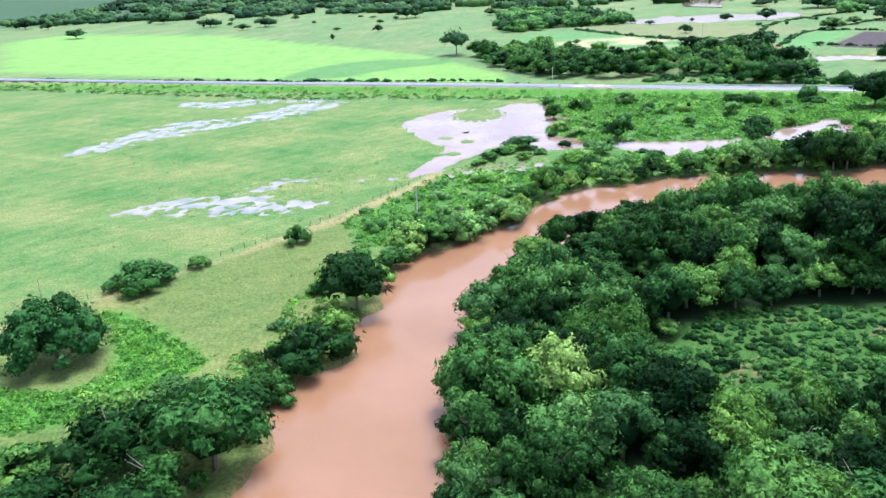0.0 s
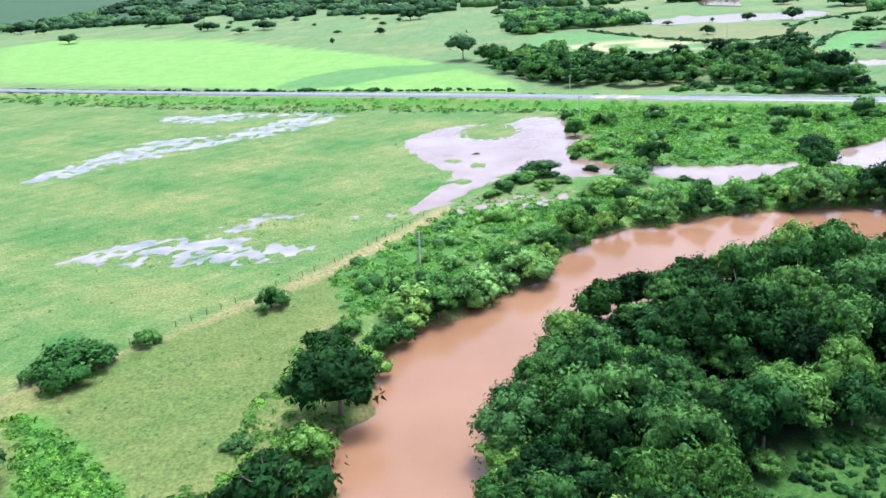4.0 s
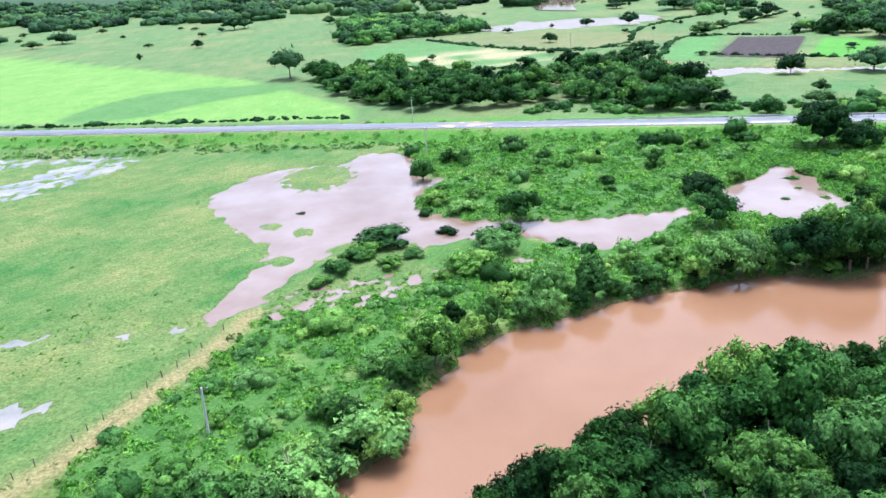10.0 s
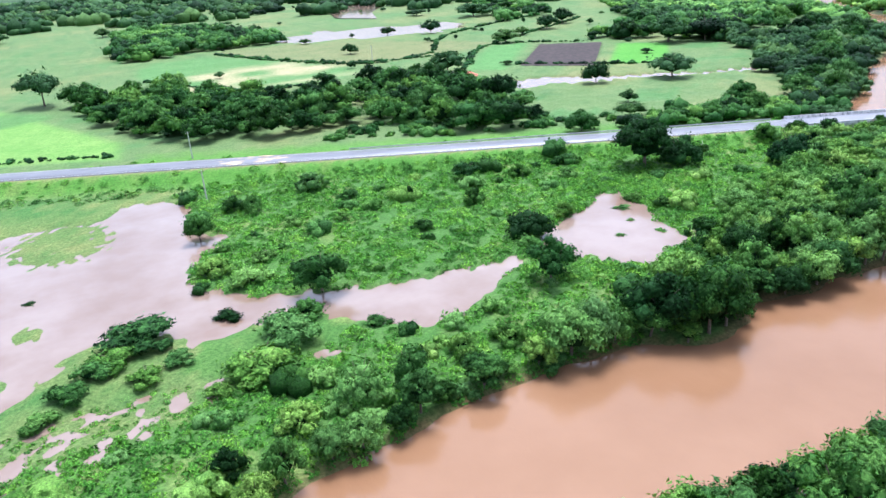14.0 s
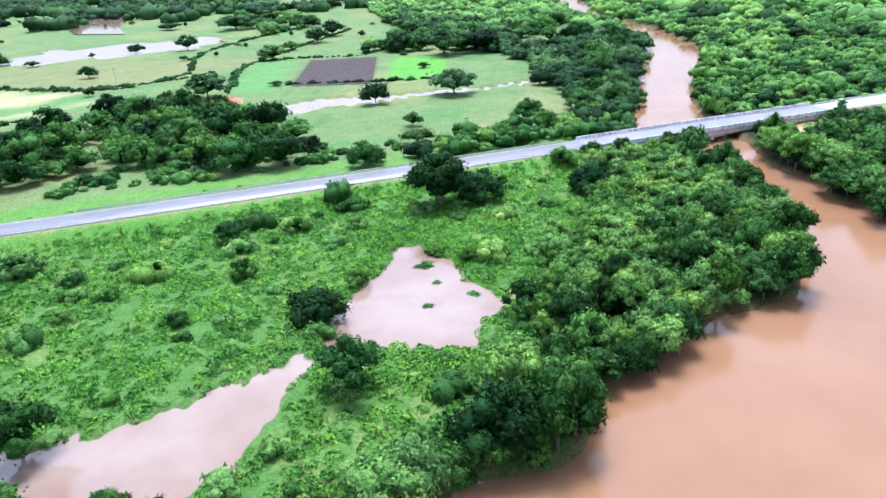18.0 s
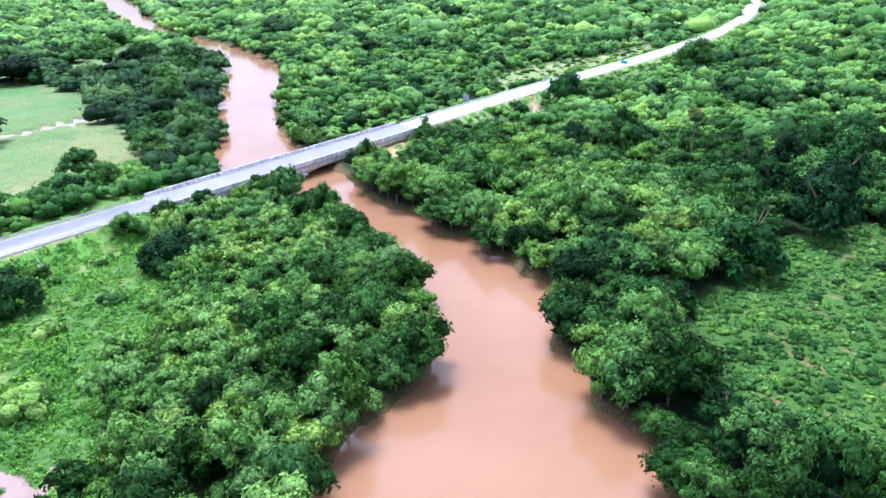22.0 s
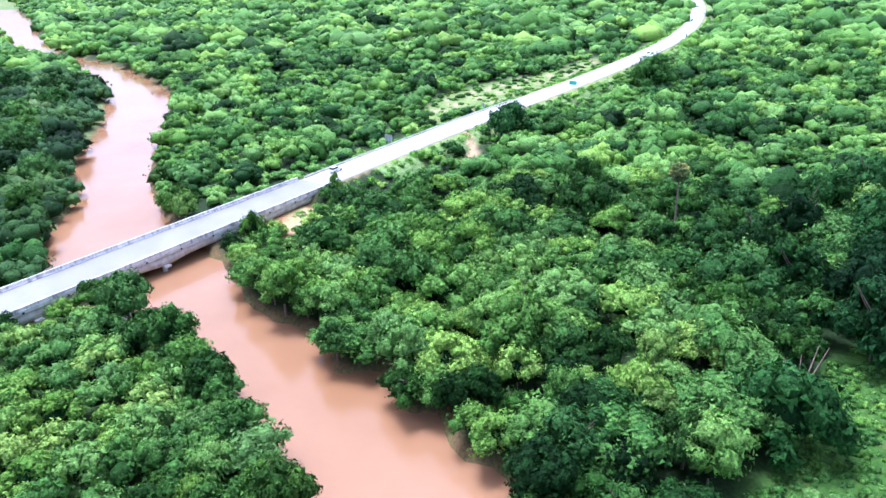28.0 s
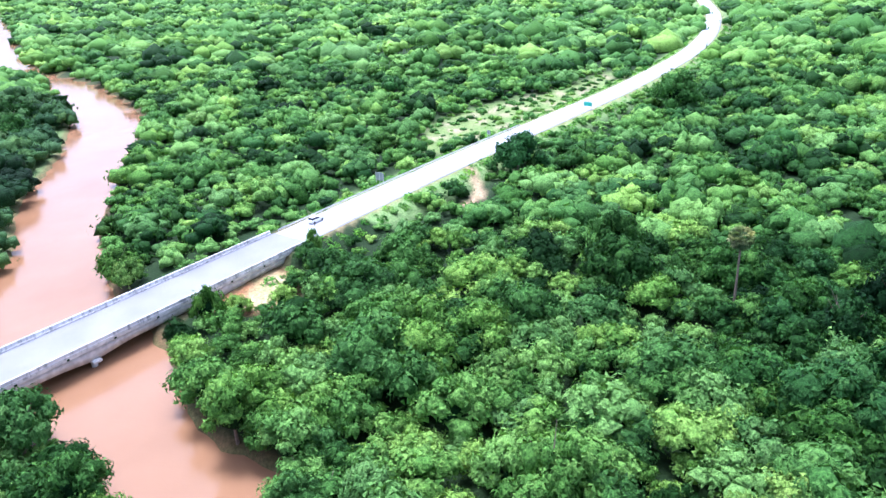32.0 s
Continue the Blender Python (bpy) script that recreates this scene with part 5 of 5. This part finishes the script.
# farmhouse
WALL = plain("cream_plaster", (0.70, 0.60, 0.50), 0.85, 0, 0.12, 1.5)
ROOF = plain("orange_roof_tiles", (0.46, 0.15, 0.085), 0.8, 0, 0.3, 3.0, 0.03)
DOOR = plain("brown_wood_door", (0.16, 0.08, 0.05), 0.7)
house = new("farmhouse")
house.location = (203, 446, ground_at(203, 446))
house.rotation_euler = (0, 0, radians(-32))
tagged(house, "small cream farmhouse with an orange tiled roof", "house")
part("wall", boxes("wall", WALL, ((-6, -4, -0.5), (6, 4, 3.0))), house)
bm = bmesh.new()
v = [bm.verts.new(p) for p in ((-6.8, -4.8, 2.9), (6.8, -4.8, 2.9), (6.8, 4.8, 2.9), (-6.8, 4.8, 2.9), (-3.6, 0, 5.1), (3.6, 0, 5.1))]
for f in ((0, 1, 5, 4), (2, 3, 4, 5), (1, 2, 5), (3, 0, 4), (3, 2, 1, 0)):
    bm.faces.new([v[i] for i in f])
me = bpy.data.meshes.new("roof")
bm.to_mesh(me)
bm.free()
me.materials.append(ROOF)
roof = part("roof", me, house, "orange tiled hip roof")
part("ridge", boxes("ridge", ROOF, ((-3.7, -0.15, 5.02), (3.7, 0.15, 5.22)), bevel=0.05), roof)
part("door", boxes("door", DOOR, ((-0.5, -4.06, 0.0), (0.5, -3.98, 2.1)), bevel=0.01), house, "dark wooden door")
for u in (-3.6, 3.2):
    w = part("window", boxes("window", PARAPET, ((u - 0.7, -4.06, 0.9), (u + 0.7, -3.98, 2.1)), bevel=0.01), house, "dark window in a pale frame")
    part("pane", boxes("pane", DOOR, ((u - 0.6, -4.09, 1.0), (u + 0.6, -4.05, 2.0)), bevel=0.0), w)

# car on the highway
CARPAINT = plain("white_car_paint", (0.75, 0.75, 0.74), 0.3, 0, 0.04)
GLASS = plain("dark_car_glass", (0.02, 0.025, 0.03), 0.08, 0, 0.1)
TYRE = plain("black_rubber", (0.02, 0.02, 0.02), 0.85, 0, 0.2)
car = new("car")
cp, cd = road_point(326)
car.location = (*(cp + np.array([-cd[1], cd[0]]) * 1.9), ROAD_Z + 0.06)
car.rotation_euler = (0, 0, math.atan2(cd[1], cd[0]))
tagged(car, "white hatchback car on the wet pale highway", "car")


def loft(name, mat, sections):
    """A skin through rings of (x, half width, z low, z high)."""
    bm = bmesh.new()
    rings = [[bm.verts.new(p) for p in ((x, -w, a), (x, -w * 0.96, b), (x, w * 0.96, b), (x, w, a))] for x, w, a, b in sections]
    for p, q in zip(rings, rings[1:]):
        for i in range(4):
            bm.faces.new((p[i], p[(i + 1) % 4], q[(i + 1) % 4], q[i]))
    bm.faces.new(rings[0][::-1])
    bm.faces.new(rings[-1])
    bmesh.ops.recalc_face_normals(bm, faces=bm.faces)
    bmesh.ops.bevel(bm, geom=list(bm.edges), offset=0.04, segments=2, affect="EDGES")
    me = bpy.data.meshes.new(name)
    bm.to_mesh(me)
    bm.free()
    me.materials.append(mat)
    return me


part("body", loft("body", CARPAINT, [(-2.05, 0.72, 0.35, 0.85), (-1.9, 0.83, 0.25, 0.95), (0.6, 0.85, 0.25, 0.95), (1.7, 0.82, 0.25, 0.82), (2.05, 0.68, 0.35, 0.65)]), car)
part("cabin", loft("cabin", GLASS, [(-1.85, 0.72, 0.93, 1.0), (-1.5, 0.66, 0.93, 1.42), (0.1, 0.66, 0.93, 1.46), (0.95, 0.72, 0.93, 0.98)]), car, "dark tinted glass cabin")
part("roof", boxes("roof", CARPAINT, ((-1.5, -0.6, 1.40), (0.15, 0.6, 1.48)), bevel=0.03), car)
for u in (-1.3, 1.3):
    for w in (-0.75, 0.75):
        bm = bmesh.new()
        bmesh.ops.create_cone(bm, cap_ends=True, segments=16, radius1=0.31, radius2=0.31, depth=0.2, matrix=Matrix.Translation((u, w, 0.31)) @ Matrix.Rotation(radians(90), 4, "X"))
        me = bpy.data.meshes.new("wheel")
        bm.to_mesh(me)
        bm.free()
        me.materials.append(TYRE)
        part("wheel", me, car, "black tyre")

# road signs seen from behind
SIGN_GREY = plain("grey_sign_back", (0.35, 0.37, 0.42), 0.5, 0.3, 0.1)
SIGN_GREEN = plain("green_sign_face", (0.02, 0.42, 0.30), 0.45, 0, 0.08)


def sign(x, y, w, h, base, mat, posts, label, bars=False):
    e = new("road_sign")
    d = road_point(x)[1]
    e.location = (x, y, max(ground_at(x, y), 0) - 0.05)
    e.rotation_euler = (0, 0, math.atan2(d[1], d[0]) + radians(90))
    tagged(e, label, "road sign", "road signs")
    part("panel", boxes("panel", mat, ((-w / 2, -0.03, base), (w / 2, 0.03, base + h)), bevel=0.01), e)
    for u in np.linspace(-w / 2 + 0.2, w / 2 - 0.2, posts):
        part("post", cylinder("post", STEEL, 0.06, 0.06, -0.4, base + h, 8, u, 0.09), e)
    if bars:
        for k in range(2):
            part("lettering_bar", boxes("lettering_bar", DARKBAR, ((-w / 2 + 0.3, -0.045, base + 0.25 + 0.5 * k), (w / 2 - 0.5 - 0.4 * k, -0.032, base + 0.45 + 0.5 * k)), bevel=0.0), e)


sign(356.5, 233.5, 2.8, 2.2, 1.0, SIGN_GREY, 3, "grey back of a road sign on three posts")
sign(403, 209.5, 1.2, 1.2, 1.6, SIGN_GREY, 2, "small grey road sign beside the highway")
sign(445, 178, 3.4, 1.5, 1.4, SIGN_GREEN, 2, "green direction sign beside the pale highway", True)

# palm over the forest
FROND = leaf_material("palm_fronds", (0.16, 0.25, 0.09), (0.30, 0.38, 0.15), (0.48, 0.46, 0.22))
palm = new("palm_tree")
palm.location = (292, 155.5, ground_at(292, 155.5))
tagged(palm, "tall slender fan palm above the forest canopy", "palm tree")
pv, pf = [], []
for k in range(9):
    z = -0.5 + 16.0 * k / 8
    for j in range(8):
        t = 6.283 * j / 8
        w = 0.24 - 0.10 * k / 8
        pv.append((math.cos(t) * w + 0.9 * (k / 8) ** 2, math.sin(t) * w, z))
        if k:
            o = (k - 1) * 8
            pf.append((o + j, o + (j + 1) % 8, o + 8 + (j + 1) % 8, o + 8 + j))
part("trunk", mesh_from("trunk", np.array(pv), np.array(pf), BARK), palm)


def frond_mesh(seed, length, droop):
    """A fan of narrow blades on an arched stalk."""
    r = np.random.default_rng(seed)
    V, F = [], []
    for i in range(13):
        a = radians(-75 + 150 * i / 12)
        tip = np.array([1.1 + math.cos(a) * length, math.sin(a) * length, -droop * (0.6 + abs(math.sin(a))) * length * 0.5 + r.normal(0, 0.08)])
        mid = np.array([1.1 + math.cos(a) * length * 0.55, math.sin(a) * length * 0.55, 0.12])
        side = np.array([-math.sin(a), math.cos(a), 0]) * 0.13
        o = len(V)
        V += [np.array([1.1, 0, 0.0]), mid + side, tip, mid - side]
        F += [(o, o + 1, o + 2), (o, o + 2, o + 3)]
    o = len(V)
    V += [np.array([0, 0.04, 0]), np.array([0, -0.04, 0]), np.array([1.15, -0.03, 0.05]), np.array([1.15, 0.03, 0.05])]
    F += [(o, o + 1, o + 2), (o, o + 2, o + 3)]
    return mesh_from("frond", np.array(V), np.array(F), FROND)


FRONDS = [frond_mesh(900 + k, 1.25, 0.7) for k in range(4)]
for k in range(26):
    f = part("frond", FRONDS[k % 4], palm, "dry yellow frond" if k > 18 else "")
    f.location = (0.9, 0, 15.4)
    f.rotation_euler = (0, radians(rng.uniform(-60, 15) if k < 19 else rng.uniform(25, 60)), k * 2.4)

# fence beside the track
fence = new("fence")
off = bank_row(TRACK[2:], 4.0, -2.6, -2.2)
fence.location = (off[0][0], off[0][1], 0)
tagged(fence, "weathered post and wire fence along the dirt track", "fence")
WIRE = plain("rusty_wire", (0.12, 0.10, 0.09), 0.7, 0.5)
post = cylinder("post", BARK, 0.09, 0.07, -0.4, 1.35, 7)
for q in off:
    o = part("post", post, fence)
    o.location = (q[0] - off[0][0], q[1] - off[0][1], ground_at(q[0], q[1]))
    o.rotation_euler = (rng.normal(0, 0.05), rng.normal(0, 0.05), 0)
for z in (0.45, 0.85, 1.2):
    zs = land(off) + z
    rel = np.column_stack([off - off[0], zs])
    v = np.vstack([rel, rel + (0, 0, 0.025)])
    k = len(rel)
    part("wire", mesh_from("wire", v, np.array([(i, i + 1, k + i + 1, k + i) for i in range(k - 1)]), WIRE), fence)

# concrete drainage chute down the embankment
chute = new("drain_chute")
p, d = road_point(203)
chute.location = (*(p + np.array([d[1], -d[0]]) * 5.3), ROAD_Z - 0.1)
chute.rotation_euler = (0, radians(20), math.atan2(-d[0], d[1]))
tagged(chute, "pale concrete drainage chute down the road embankment", "drain")
for w in (-0.4, 0.4):
    part("side_wall", boxes("side_wall", PARAPET, ((0, w - 0.06, -0.15), (8.5, w + 0.06, 0.2)), bevel=0.02), chute)
step_mesh = boxes("step", CONCRETE, ((0, -0.34, -0.15), (0.35, 0.34, 0.02)), bevel=0.01)
for k in range(12):
    o = part("step", step_mesh, chute)
    o.location = (0.1 + k * 0.7, 0, 0)

# dried mud carried onto the highway at the track's mouth
MUD = plain("tan_mud", (0.50, 0.38, 0.26), 0.95, 0, 0.4, 0.6, 0.01)
r = np.random.default_rng(130)
V, F = [], []
for k in range(26):
    x = 66 + 20 * r.uniform(0, 1)
    p, d = road_point(x)
    q = p + np.array([-d[1], d[0]]) * r.normal(0.5, 2.0)
    a = np.arange(9) * 0.698
    w = r.uniform(0.4, 1.5) * (1 + 0.3 * r.uniform(-1, 1, 9))
    off = len(V)
    V += [(q[0] + math.cos(t) * u * 1.8 * d[0] - math.sin(t) * u * 0.6 * d[1], q[1] + math.cos(t) * u * 1.8 * d[1] + math.sin(t) * u * 0.6 * d[0], ROAD_Z + 0.075 + 0.001 * k) for t, u in zip(a, w)]
    F.append(tuple(range(off, off + 9)))
tagged(new("mud", mesh_from("mud", np.array(V), np.array(F), MUD)), "dried tan mud smeared over the highway", "mud", kind="stuff")

# furrows of the ploughed field
a, b, c, d = (PLOUGHED[i] for i in range(4))
V, F, n = [], [], 31
for i in range(n):
    for p, q in ((a, b), (d, c)):
        p2 = p + (q - p) * i / (n - 1)
        V.append((*p2, ground_at(*p2) + (0.42 if i % 2 else 0.06)))
F = [(2 * i, 2 * i + 1, 2 * i + 3, 2 * i + 2) for i in range(n - 1)]
SOIL = plain("dark_ploughed_soil", (0.040, 0.027, 0.023), 0.95, 0, 0.45, 0.5, 0.05)
tagged(new("furrows", mesh_from("furrows", np.array(V), np.array(F)[:, ::-1], SOIL)), "dark furrows of a freshly ploughed field", "field", kind="stuff")
